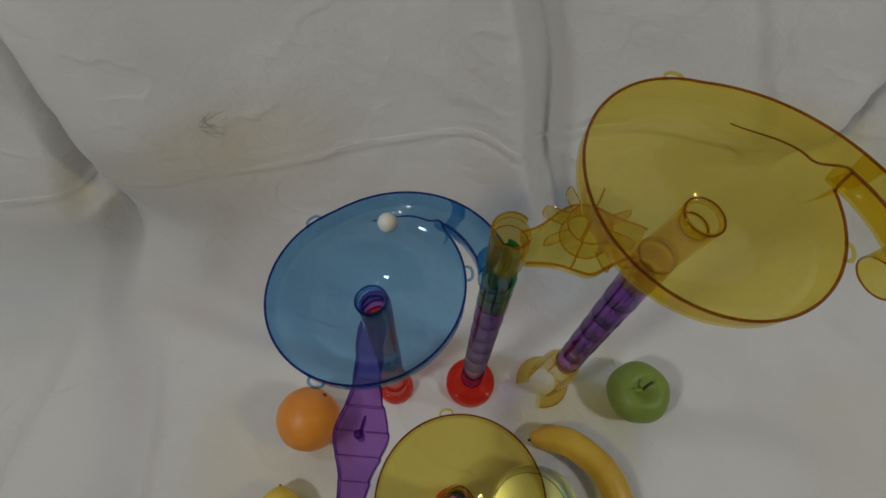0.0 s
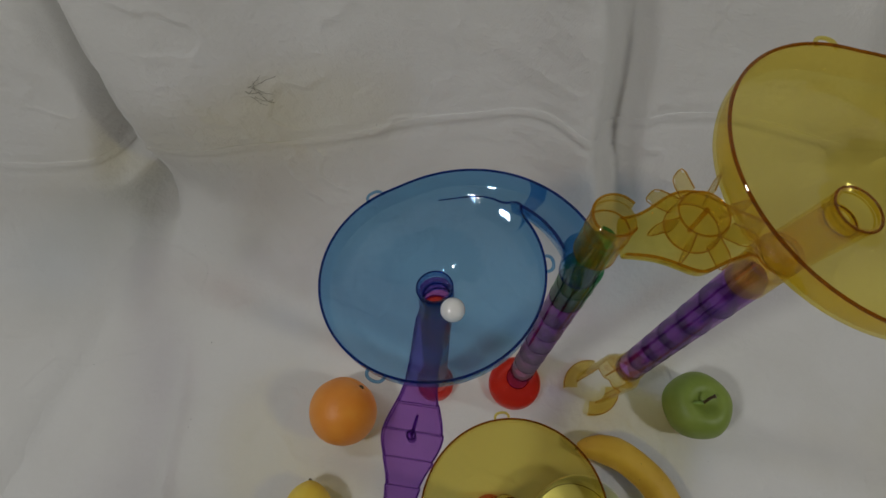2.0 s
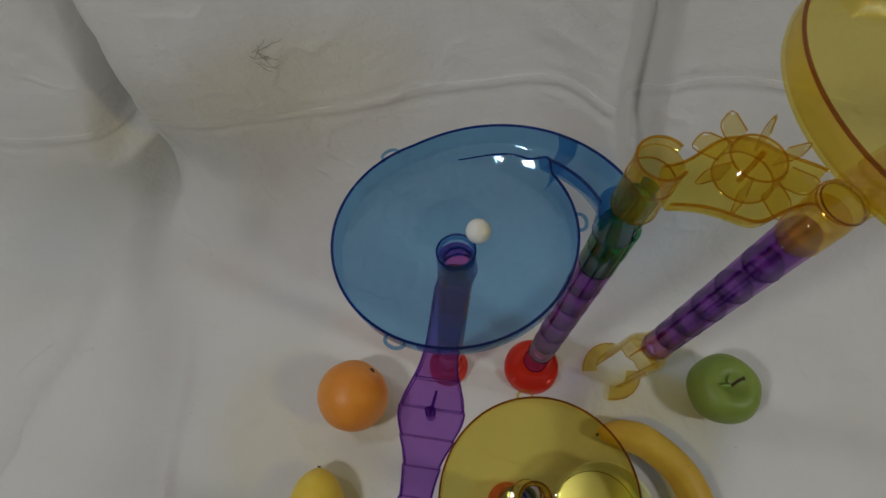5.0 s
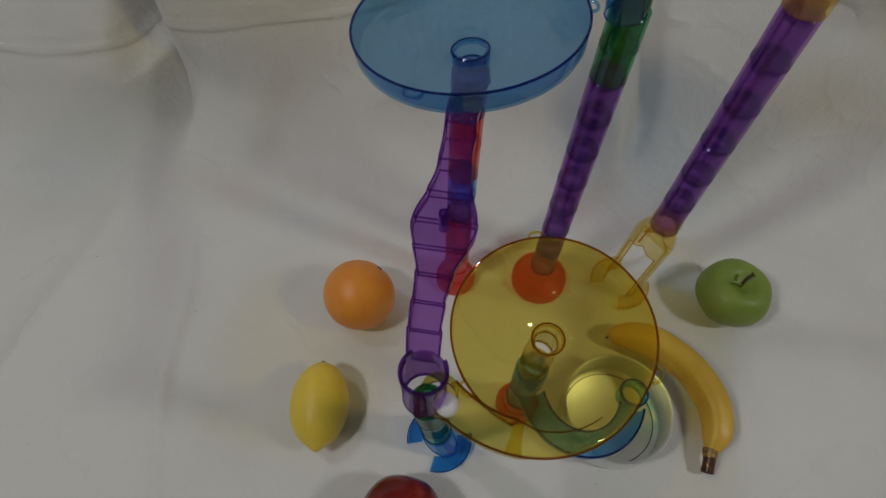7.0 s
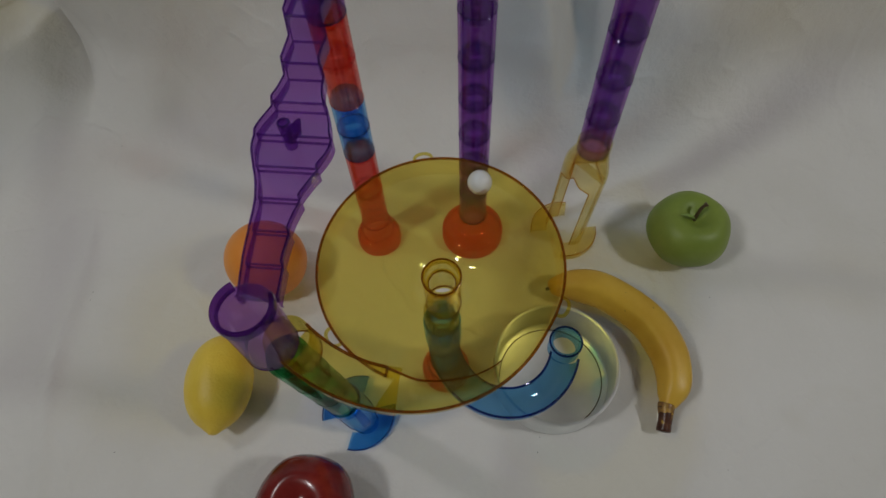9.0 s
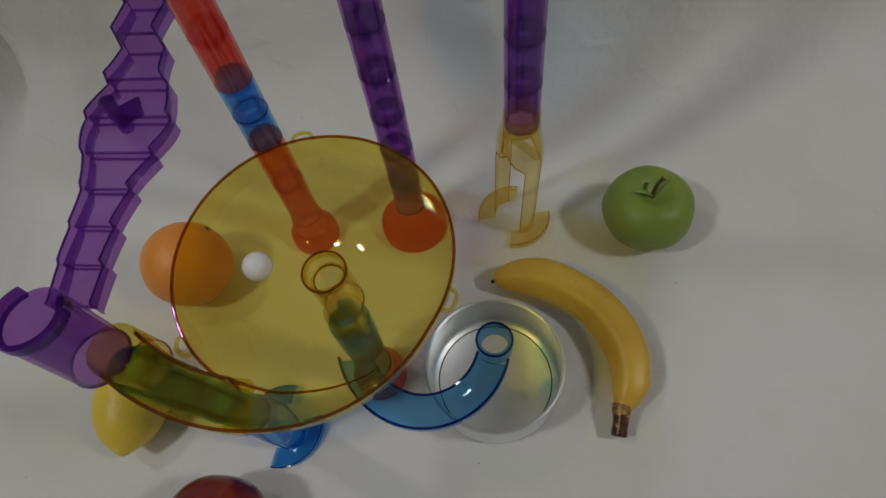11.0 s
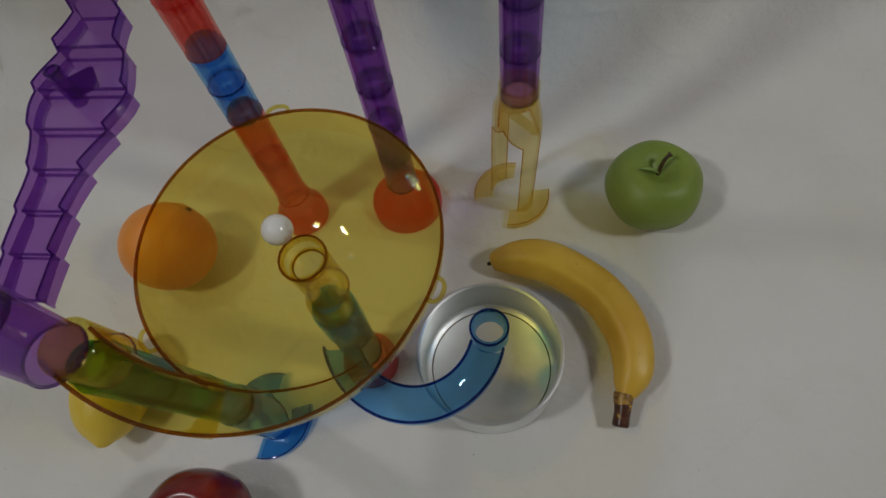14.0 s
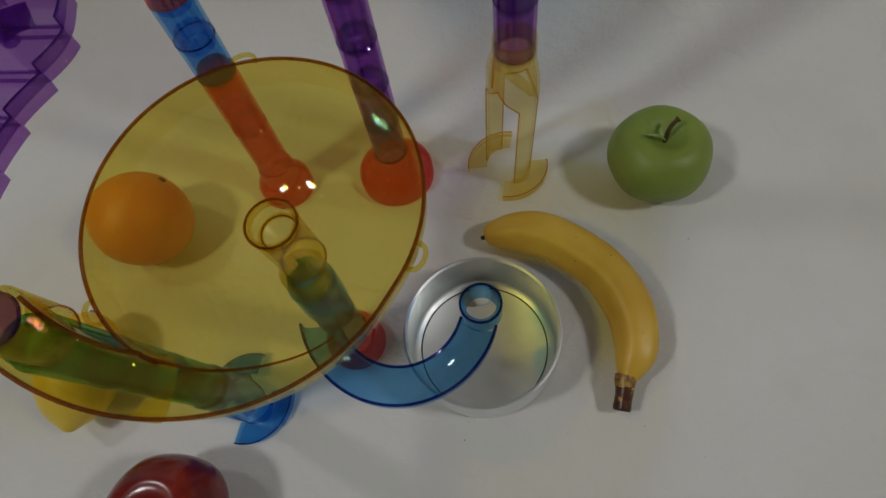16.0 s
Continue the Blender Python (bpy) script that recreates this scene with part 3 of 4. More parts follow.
# purple stepped chute from the blue bowl to the front tower
def stepped_chute():
    top, low = Vector((T1[0], T1[1], 0.0)), Vector((T4[0], T4[1], 0.0))
    chute = new("stepped_chute")
    chute.parent = run
    tagged(chute, "clear purple stepped chute with a wide middle")
    part("collar", pipe(0.0128, 0.0110, 0.2640, 0.3020, T1), PURPLE_TUBE, chute)
    part("collar_line", pipe(0.0130, 0.0118, 0.2640, 0.2650, T1), PURPLE_EDGE_DARK, chute)
    cup = part("cup", pipe(0.0140, 0.0124, 0.2130, 0.2560, T4), PURPLE, chute, "clear purple notched cup")
    part("cup_rim", pipe(0.0146, 0.0123, 0.2545, 0.2605, T4, 32, None, (125, 395)), PURPLE_EDGE_DARK, cup)
    part("cup_foot", pipe(0.0143, 0.0128, 0.2125, 0.2135, T4), PURPLE_EDGE_DARK, cup)
    steps, d = 9, low - top
    along = d.normalized()
    side = Vector((along.y, -along.x, 0))

    def half(f):
        return 0.0087 + 0.0113 * math.exp(-((f - 0.470) / 0.122) ** 2)

    def mid(f):
        return top + d * f + Vector((-0.0032 * math.sin(math.pi * f) - 0.0036 * bell(f, 0.8, 0.2), 0, 0))

    def floor_z(f):
        return 0.2425 + 0.045 * (0.75 - f) + 0.25 * max(0.0, 0.40 - f) ** 2 - 0.0055 * math.sin(math.pi * min(1.0, f * 1.1))

    def step_z(f):
        i = min(max(math.floor((f - 0.075) / 0.85 * steps + 1e-6), 0), steps - 1)
        return floor_z(0.075 + 0.85 * (i + 0.5) / steps)

    fs = [0.075 + (0.925 - 0.075) * i / steps for i in range(steps + 1)]
    for i in range(steps):
        bm = bmesh.new()
        f0, f1 = fs[i], fs[i + 1]
        n = 6
        rows = []
        for k in range(n + 1):
            f = f0 + (f1 - f0) * k / n
            c, h = mid(f), half(f)
            z_in = step_z((f0 + f1) / 2) - 0.0004
            rows.append([bm.verts.new(c + side * ((h + 0.0011) * s) + Vector((0, 0, z))) for s, z in ((-1, z_in), (1, z_in), (1, z_in - 0.0014), (-1, z_in - 0.0014))])
        for a, b in zip(rows, rows[1:]):
            for j in range(4):
                bm.faces.new((a[j], b[j], b[(j + 1) % 4], a[(j + 1) % 4]))
        bm.faces.new(rows[0])
        bm.faces.new(rows[-1])
        part("step", bm, PURPLE, chute)
        bm = bmesh.new()
        c = mid(f1)
        ang = math.degrees(math.atan2(side.y, side.x))
        high, deep = step_z((f0 + f1) / 2), step_z(f1 + 0.02) - 0.0022
        box(bm, c.x, c.y, (high + deep) / 2, 2 * half(f1) + 0.002, 0.0008, high - deep, ang)
        part("riser", bm, PURPLE, chute)
    for sgn in (-1, 1):
        bm = bmesh.new()
        n = 144
        rows = []
        for k in range(n + 1):
            f = 0.055 + 0.875 * k / n
            c, h = mid(f), half(f)
            zb, zt = step_z(f) - 0.0058, step_z(f) + 0.0034
            h2 = h + 0.0006 + 0.0010 * (1 - ((f - fs[0]) / (fs[1] - fs[0])) % 1.0)
            rows.append([bm.verts.new(c + side * (sgn * r) + Vector((0, 0, z))) for r, z in ((h2 - 0.0006, zb), (h2 + 0.0010, zb), (h2 + 0.0013, zt), (h2 - 0.0001, zt))])
        for a, b in zip(rows, rows[1:]):
            for j in range(4):
                bm.faces.new((a[j], b[j], b[(j + 1) % 4], a[(j + 1) % 4]))
        bm.faces.new(rows[0])
        bm.faces.new(rows[-1])
        part("side_wall", bm, PURPLE, chute)
        edge = []
        for k in range(n + 1):
            f = 0.055 + 0.875 * k / n
            saw = ((f - fs[0]) / (fs[1] - fs[0])) % 1.0
            edge.append(mid(f) + side * sgn * (half(f) + 0.0010 + 0.0010 * (1 - saw)) + Vector((0, 0, step_z(f) + 0.0035)))
        part("edge", rod(edge, 0.00045, 6), PURPLE_EDGE_DARK, chute)
    c = mid(0.476)
    part("pin", pipe(0.0035, 0.0022, floor_z(0.47) - 0.001, floor_z(0.47) + 0.018, (c.x, c.y), 18), PURPLE, chute)
    part("pin_rim", pipe(0.0037, 0.0024, floor_z(0.47) + 0.0175, floor_z(0.47) + 0.0184, (c.x, c.y), 18), PURPLE_EDGE_DARK, chute)
    bm = bmesh.new()
    box(bm, c.x + 0.0008, c.y + 0.008, floor_z(0.47) + 0.003, 0.0018, 0.014, 0.009, -8, -25)
    part("fin", bm, PURPLE_EDGE_DARK, chute)
    return chute


stepped_chute()


# blue spout that curls from the low bowl's tube to the tin
def spout():
    sp = new("spout")
    sp.parent = run
    tagged(sp, "clear blue curled open spout ending in a ring")
    end = Vector((0.1045, -0.0430, 0.0790))
    start = Vector((TY[0], TY[1], 0.0960))
    mid = (start + end) / 2
    r = (end - start).xy.length / 2
    path = []
    n = 36
    for i in range(n + 1):
        f = i / n
        a = math.pi + math.pi * f * 0.93
        path.append(Vector((mid.x + r * math.cos(a), mid.y + 1.10 * r * math.sin(a), start.z + (end.z - start.z) * f - 0.002)))
    sec = [(-0.0108, 0.0060)] + [(-0.0108 * math.cos(math.pi * k / 8), -0.0085 * math.sin(math.pi * k / 8)) for k in range(9)] + [(0.0108, 0.0060)]
    inner = [(s * 0.87, u + (0.0014 if abs(s) < 0.0107 else 0)) for s, u in reversed(sec)]
    part("trough", sweep(path[4:], sec + inner), BLUE_TUBE, sp)
    for sgn in (-1, 1):
        line = []
        for i, p in enumerate(path[4:], 4):
            d = path[min(i + 1, n)] - path[max(i - 1, 0)]
            side = d.cross(Vector((0, 0, 1))).normalized()
            line.append(p + side * sgn * 0.0103 + Vector((0, 0, 0.0064)))
        part("edge", rod(line, 0.0009, 8), BLUE_RIM_DARK, sp)
    part("ring", pipe(0.0122, 0.0094, end.z - 0.009, end.z + 0.006, (end.x, end.y)), BLUE_TUBE, sp)
    part("ring_rim", pipe(0.0126, 0.0112, end.z + 0.0060, end.z + 0.0074, (end.x, end.y)), BLUE_RIM_DARK, sp)
    part("socket", pipe(0.0138, 0.0126, 0.082, 0.112, TY), BLUE_TUBE, sp)


spout()


# track with the paddle wheel, between the two high towers
def wheel_track():
    tr = new("wheel_track")
    tr.parent = run
    tagged(tr, "clear yellow track with a round wheel bay")
    part("socket", pipe(0.0131, 0.0120, 0.3720, 0.4010, T3), YELLOW_LEG, tr)
    part("socket_rim", pipe(0.0133, 0.0124, 0.4004, 0.4012, T3), YELLOW_EDGE_DARK, tr)
    part("socket", pipe(0.0127, 0.0112, 0.3770, 0.4155, T2), YELLOW_TUBE, tr)
    part("lip", pipe(0.0127, 0.0112, 0.4155, 0.4207, T2, 28, None, (40, 330)), YELLOW_TUBE, tr)
    part("lip_edge", rod([(T2[0] + 0.0124 * math.cos(radians(a)), T2[1] + 0.0124 * math.sin(radians(a)), 0.4209) for a in range(40, 331, 10)], 0.0007, 6), YELLOW_EDGE_DARK, tr)
    part("socket_line", pipe(0.0129, 0.0120, 0.4030, 0.4037, T2), YELLOW_EDGE_DARK, tr)
    part("socket_line", pipe(0.0129, 0.0120, 0.3770, 0.3778, T2), YELLOW_EDGE_DARK, tr)
    wheel = Vector((0.0782, 0.1125, 0.3995))
    path = catmull([(T3[0] - 0.010, T3[1] + 0.005, 0.396), (0.104, 0.1090, 0.3950), (wheel.x, wheel.y - 0.0035, 0.3935), (0.051, 0.1035, 0.3920), (T2[0] + 0.010, T2[1], 0.3905)], 8)
    n = len(path)
    wid = [1 + 1.30 * math.exp(-(((p.x - wheel.x) / 0.020) ** 2)) for p in path]
    sec = [(-0.0110, 0.0080), (-0.0108, 0.0015), (-0.0080, -0.0020), (0, -0.0032), (0.0080, -0.0020), (0.0108, 0.0015), (0.0110, 0.0080)]
    inner = [(s * 0.93, u + (0.0013 if abs(s) < 0.0105 else 0)) for s, u in reversed(sec)]
    part("trough", sweep(path, sec + inner, scale=wid), YELLOW, tr)
    for sgn in (-1, 1):
        line = []
        for i, p in enumerate(path):
            d = path[min(i + 1, n - 1)] - path[max(i - 1, 0)]
            side = d.cross(Vector((0, 0, 1))).normalized()
            line.append(p + side * sgn * 0.0108 * wid[i] + Vector((0, 0, 0.0083)))
        part("edge", rod(line, 0.0009, 8), YELLOW_EDGE_DARK, tr)
    wh = new("paddle_wheel")
    wh.parent = run
    tagged(wh, "clear yellow paddle wheel with eight vanes")
    hub = part("hub", lathe([(0.0, 0.4145), (0.0135, 0.4145), (0.0150, 0.4130), (0.0158, 0.3975), (0.0146, 0.3975), (0.0138, 0.4120), (0.0, 0.4128)], 40, False, (wheel.x, wheel.y)), YELLOW_LEG, wh)
    part("hub_edge", pipe(0.0160, 0.0150, 0.3970, 0.3978, (wheel.x, wheel.y)), YELLOW_EDGE_DARK, hub)
    part("hub_top_edge", pipe(0.0142, 0.0132, 0.4141, 0.4149, (wheel.x, wheel.y)), YELLOW_EDGE_DARK, hub)
    part("axle", rod([(wheel.x, wheel.y, 0.394), (wheel.x, wheel.y, 0.4185)], 0.0014, 12), YELLOW_EDGE_DARK, wh)
    for k in range(8):
        bm = bmesh.new()
        box(bm, 0.0222, 0, 0.0015, 0.0150, 0.0012, 0.0155)
        bmesh.ops.bevel(bm, geom=[e for e in bm.edges if abs(e.verts[0].co.y - e.verts[1].co.y) > 0.001 and e.verts[0].co.x > 0.02], offset=0.004, segments=3, affect="EDGES")
        bmesh.ops.transform(bm, verts=bm.verts, matrix=pose(wheel.x, wheel.y, 0.4080, 0, 0, 22.5 + 45 * k))
        vane = part("vane", bm, YELLOW_LEG, wh)
        # rod outline carries the edge-on darkening of the clear vane
        m = pose(wheel.x, wheel.y, 0.4080, 0, 0, 22.5 + 45 * k)
        part("vane_edge", rod([m @ Vector(q) for q in ((0.0147, 0, 0.0092), (0.0255, 0, 0.0092), (0.0285, 0, 0.0075), (0.0297, 0, 0.002), (0.0297, 0, -0.003), (0.0285, 0, -0.0050), (0.0255, 0, -0.0062), (0.0147, 0, -0.0062))], 0.00038, 6), YELLOW_EDGE_DARK, vane)


wheel_track()

# ---- fruit, tin, threads ----
def fruit_mesh(fn, seg=48, rings=32):
    bm = bmesh.new()
    grid = []
    for i in range(rings + 1):
        t = math.pi * i / rings
        grid.append([bm.verts.new(fn(t, 2 * math.pi * j / seg)) for j in range(seg)])
    for i in range(rings):
        for j in range(seg):
            k = (j + 1) % seg
            bm.faces.new((grid[i][j], grid[i][k], grid[i + 1][k], grid[i + 1][j]))
    bmesh.ops.remove_doubles(bm, verts=bm.verts, dist=1e-5)
    return bm


def apple(name, at, r, h, mat, label, turn=0, stem=True, lean=(0, 0), dip=0.20):
    thing = new(name)
    thing.matrix_world = pose(at[0], at[1], 0, lean[0], lean[1], turn)
    tagged(thing, label, "apple")

    def fn(t, a):
        lobes = 1 + 0.018 * math.cos(5 * a + 0.6) * math.sin(t) + 0.02 * math.cos(a - 1.0)
        rad = r * math.sin(t) ** 0.82 * lobes * (1 - 0.10 * ramp01(t, 1.5, 3.0))
        z = h * 0.5 * math.cos(t) * (1 - 0.06 * math.cos(2 * t))
        z -= dip * h * math.exp(-(math.sin(t) * r / 0.0095) ** 1.6) * (1 if t < 1.57 else -0.55)
        return Vector((rad * math.cos(a), rad * math.sin(a), h * 0.5 + z))

    part("flesh", fruit_mesh(fn), mat, thing)
    if stem:
        top = h * 0.80
        pts = catmull([(0, 0, top - 0.002), (0.001, 0.001, top + 0.007), (0.0035, 0.002, top + 0.0135), (0.0075, 0.002, top + 0.0175)], 4)
        part("stem", rod(pts, 0.0016, 10, None, [1.1 - 0.2 * i / 12 + (0.5 if i > 10 else 0) for i in range(len(pts))]), STEM, thing, "dark brown curved stem")
        bm = bmesh.new()
        pts = catmull([(0, 0, top + 0.001), (-0.006, 0.001, top + 0.0075), (-0.012, 0.0025, top + 0.0108), (-0.0165, 0.0035, top + 0.0118)], 4)
        sweep(pts, [(-0.0015, 0), (0, -0.0005), (0.0015, 0), (0, 0.0007)], True, bm, True, [1.0, 1.1, 1.2, 1.2, 1.2, 1.1, 1.0, 0.9, 0.8, 0.65, 0.5, 0.35, 0.1])
        part("leaf_scar", bm, LEAF_SCAR, thing, "thin green leaf scar")
    return thing


apple("green_apple", (0.2310, 0.0955), 0.0368, 0.0625, APPLE_GREEN, "matte green apple with a short brown stem on the cloth", 25)
red = apple("red_apple", (-0.0835, -0.1615), 0.0370, 0.063, APPLE_RED, "shiny dark red apple resting on the cloth", 200, False, (0, 0), 0.13)


def apple_calyx():
    at = Vector((-0.0835, -0.1615, 0.0))
    bm = rod([at + Vector((0, 0, 0.0500)), at + Vector((0.0010, 0.0006, 0.0555)), at + Vector((0.0026, 0.0008, 0.0590))], 0.0014, 8)
    part("stem", bm, STEM, None, "short dark stem in the hollow").parent = red
    red.children[-1].matrix_parent_inverse = red.matrix_world.inverted()


def orange_fruit(at, r):
    thing = new("orange")
    thing.matrix_world = pose(at[0], at[1], r * 0.965, -48, 50, 0)
    tagged(thing, "ripe orange with a dark navel on the cloth", "orange")

    def fn(t, a):
        k = r * (1 - 0.035 * math.cos(t) ** 2) * (1 + 0.008 * math.cos(3 * a + 1))
        k -= 0.0022 * math.exp(-((t) / 0.16) ** 2)
        k -= 0.0019 * math.exp(-((a - 2.2) / 0.09) ** 2) * ramp01(t, 0.05, 0.3) * (1 - ramp01(t, 1.0, 1.7))
        k -= 0.0009 * math.exp(-((a - 3.6) / 0.12) ** 2) * ramp01(t, 0.05, 0.3) * (1 - ramp01(t, 0.6, 1.1))
        return Vector((k * math.sin(t) * math.cos(a), k * math.sin(t) * math.sin(a), k * math.cos(t)))

    part("peel", fruit_mesh(fn), ORANGE, thing)
    part("navel", lathe([(0.0, 0.0012), (0.0018, 0.0010), (0.0030, 0.0), (0.0026, -0.0012), (0.0, -0.0014)], 9, False), STEM, thing, "dark dry navel").location = (0, 0, r * 0.965 - 0.0012)


bpy.context.view_layer.update()
apple_calyx()
orange_fruit((-0.1590, 0.0420), 0.0372)


def lemon_fruit():
    thing = new("lemon")
    thing.matrix_world = pose(-0.1760, -0.0715, 0.0262, 0, 0, 8)
    tagged(thing, "yellow lemon with pointed ends lying on the cloth", "lemon")

    def fn(t, a):
        z = 0.0395 * math.cos(t)
        k = 0.0272 * math.sin(t) ** 0.92 * (1 + 0.012 * math.cos(4 * a))
        z += 0.0045 * math.copysign(math.exp(-(math.sin(t) / 0.22) ** 2), math.cos(t)) * (0.3 if t < 1.57 else 1.0)
        return Vector((k * math.cos(a), z, k * math.sin(a)))

    part("peel", fruit_mesh(fn), LEMON, thing)
    part("stem_end", rod([(0, 0.0395, 0.0), (0.0005, 0.0422, 0.0006)], 0.0017, 8), STEM, thing, "small brown stem end")


lemon_fruit()


def banana_fruit():
    thing = new("banana")
    tagged(thing, "ripe yellow banana with a dark brown stem end", "banana")
    mid = catmull([(0.1030, 0.0360, 0.0150), (0.1120, 0.0385, 0.0160), (0.1300, 0.0392, 0.0172), (0.1535, 0.0330, 0.0180), (0.1855, 0.0095, 0.0180), (0.2020, -0.0200, 0.0175), (0.2045, -0.0450, 0.0168), (0.1995, -0.0600, 0.0158), (0.1960, -0.0680, 0.0152), (0.1945, -0.0735, 0.0145)], 5)
    n = len(mid) - 1
    bm = bmesh.new()
    rings = []
    for i, p in enumerate(mid):
        f = i / n
        d = (mid[min(i + 1, n)] - mid[max(i - 1, 0)]).normalized()
        side = d.cross(Vector((0, 0, 1))).normalized()
        up = side.cross(d)
        r = 0.0166 * (0.22 + 0.78 * ramp01(f, -0.10, 0.30)) * (1 - 0.16 * ramp01(f, 0.50, 0.70) - 0.48 * ramp01(f, 0.66, 0.90))
        if i == 0:
            r *= 0.4
        row = []
        for k in range(30):
            a = 2 * math.pi * k / 30
            q = r * (1 + 0.035 * math.cos(5 * a + 0.5))
            row.append(bm.verts.new(p + side * q * math.cos(a) + up * q * math.sin(a) * 0.95))
        rings.append(row)
    for a, b in zip(rings, rings[1:]):
        for j in range(30):
            bm.faces.new((a[j], b[j], b[(j + 1) % 30], a[(j + 1) % 30]))
    bm.faces.new(rings[0])
    bm.faces.new(rings[-1])
    part("peel", bm, BANANA, thing, "", True, 60)
    part("stem", rod(catmull([(0.1952, -0.0680, 0.0152), (0.1946, -0.0745, 0.0140), (0.1936, -0.0800, 0.0120), (0.1927, -0.0850, 0.0100), (0.1924, -0.0868, 0.0095)], 4), 0.0058, 18, None, [1.16, 1.12, 1.08, 1.04, 1.0, 0.98, 0.96, 0.95, 0.95, 0.96, 0.98, 1.0, 1.0, 0.97, 0.9, 0.75, 0.45]), BANANA_TIP, thing, "dark brown stem end")
    part("neck", rod(catmull([(0.1961, -0.0655, 0.0157), (0.1952, -0.0690, 0.0151), (0.1948, -0.0725, 0.0145)], 4), 0.0066, 18, None, [1.06, 1.06, 1.05, 1.03, 1.01, 0.99, 0.97, 0.95, 0.93]), BANANA_NECK, thing, "brownish neck")
    part("blossom_end", rod([(0.1030, 0.0362, 0.0150), (0.1002, 0.0354, 0.0148)], 0.0016, 8), DARK, thing, "tiny black blossom end")
    bm = bmesh.new()
    rng = random.Random(5)
    for k in range(16):
        i = rng.randrange(5, n - 4)
        p, f = mid[i], i / n
        d = (mid[i + 1] - mid[i - 1]).normalized()
        side = d.cross(Vector((0, 0, 1))).normalized()
        up = side.cross(d)
        r = 0.0166 * (0.22 + 0.78 * ramp01(f, -0.10, 0.30)) * (1 - 0.16 * ramp01(f, 0.50, 0.70) - 0.48 * ramp01(f, 0.66, 0.90))
        a = rng.uniform(0.3, 2.8)
        c = p + side * r * 0.985 * math.cos(a) + up * r * 0.985 * 0.95 * math.sin(a)
        bmesh.ops.create_icosphere(bm, subdivisions=1, radius=rng.uniform(0.0002, 0.00045), matrix=Matrix.Translation(c))
    tagged(part("freckles", bm, DARK, thing), kind="stuff")


banana_fruit()


def tin(at):
    thing = new("baking_tin")
    tagged(thing, "round silver metal tin standing open on the cloth", "tin")
    r, h = 0.0495, 0.042
    prof = [(0, 0.0010), (r - 0.003, 0.0010), (r - 0.001, 0.0028), (r, 0.005), (r, h - 0.004), (r - 0.0006, h - 0.0035), (r - 0.0006, 0.0052), (r - 0.0022, 0.0032), (r - 0.0045, 0.0026), (r - 0.0055, 0.0019), (0, 0.0019)]
    part("body", lathe(prof, 72, False, at), TIN, thing)
    part("rim", lathe([(r - 0.0012, h - 0.0042), (r + 0.0006, h - 0.0044), (r + 0.0016, h - 0.0025), (r + 0.0014, h - 0.0004), (r + 0.0002, h + 0.0004), (r - 0.0012, h - 0.0006)], 72, True, at), TIN, thing, "rolled bright rim")
    part("floor_seam", pipe(r - 0.0052, r - 0.0060, 0.0020, 0.0024, at, 72), STEM, thing, "thin dark ring round the tin's floor")
    part("wall_bead", lathe([(r - 0.0002, h * 0.80), (r + 0.0006, h * 0.82), (r - 0.0002, h * 0.84)], 72, False, at), TIN, thing)


tin((0.1035, -0.0435))


def stitch(at, seed):
    """A loose tangle of dark thread on the hanging part of the sheet."""
    rng = random.Random(seed)
    bm = bmesh.new()
    for k in range(9):
        x, s = at[0] + rng.uniform(-0.008, 0.008), at[1] + rng.uniform(-0.011, 0.011)
        pts = []
        ang = rng.uniform(-0.9, 0.9) + (1.2 if k % 3 == 0 else -0.6)
        for i in range(8):
            p = cloth_point(x, s)
            pts.append(p + Vector((0, -0.0008, 0.0004)))
            x += 0.0026 * math.cos(ang)
            s += 0.0026 * math.sin(ang)
            ang += rng.uniform(-0.5, 0.5)
        rod(pts, 0.00013, 5, bm)
    ob = part("thread_tangle", bm, THREAD)
    return tagged(ob, "loose grey thread tangle clinging to the sheet", "thread")


stitch((-0.262, 0.468), 3)


def lint():
    rng = random.Random(11)
    bm = bmesh.new()
    for k in range(34):
        x, s = rng.uniform(-0.55, 0.45), rng.uniform(-0.18, 0.55)
        p = cloth_point(x, s)
        bmesh.ops.create_icosphere(bm, subdivisions=1, radius=rng.uniform(0.0002, 0.0005), matrix=Matrix.Translation(p))
    return tagged(part("lint_specks", bm, DARK), "tiny dark lint specks on the sheet", "lint", kind="stuff")


lint()


# ---- the marble ----
def build_marble():
    bm = bmesh.new()
    bmesh.ops.create_uvsphere(bm, u_segments=32, v_segments=20, radius=0.0079)
    return tagged(part("marble", bm, MARBLE), "glossy white marble with a faint swirl", "marble")


marble = build_marble()


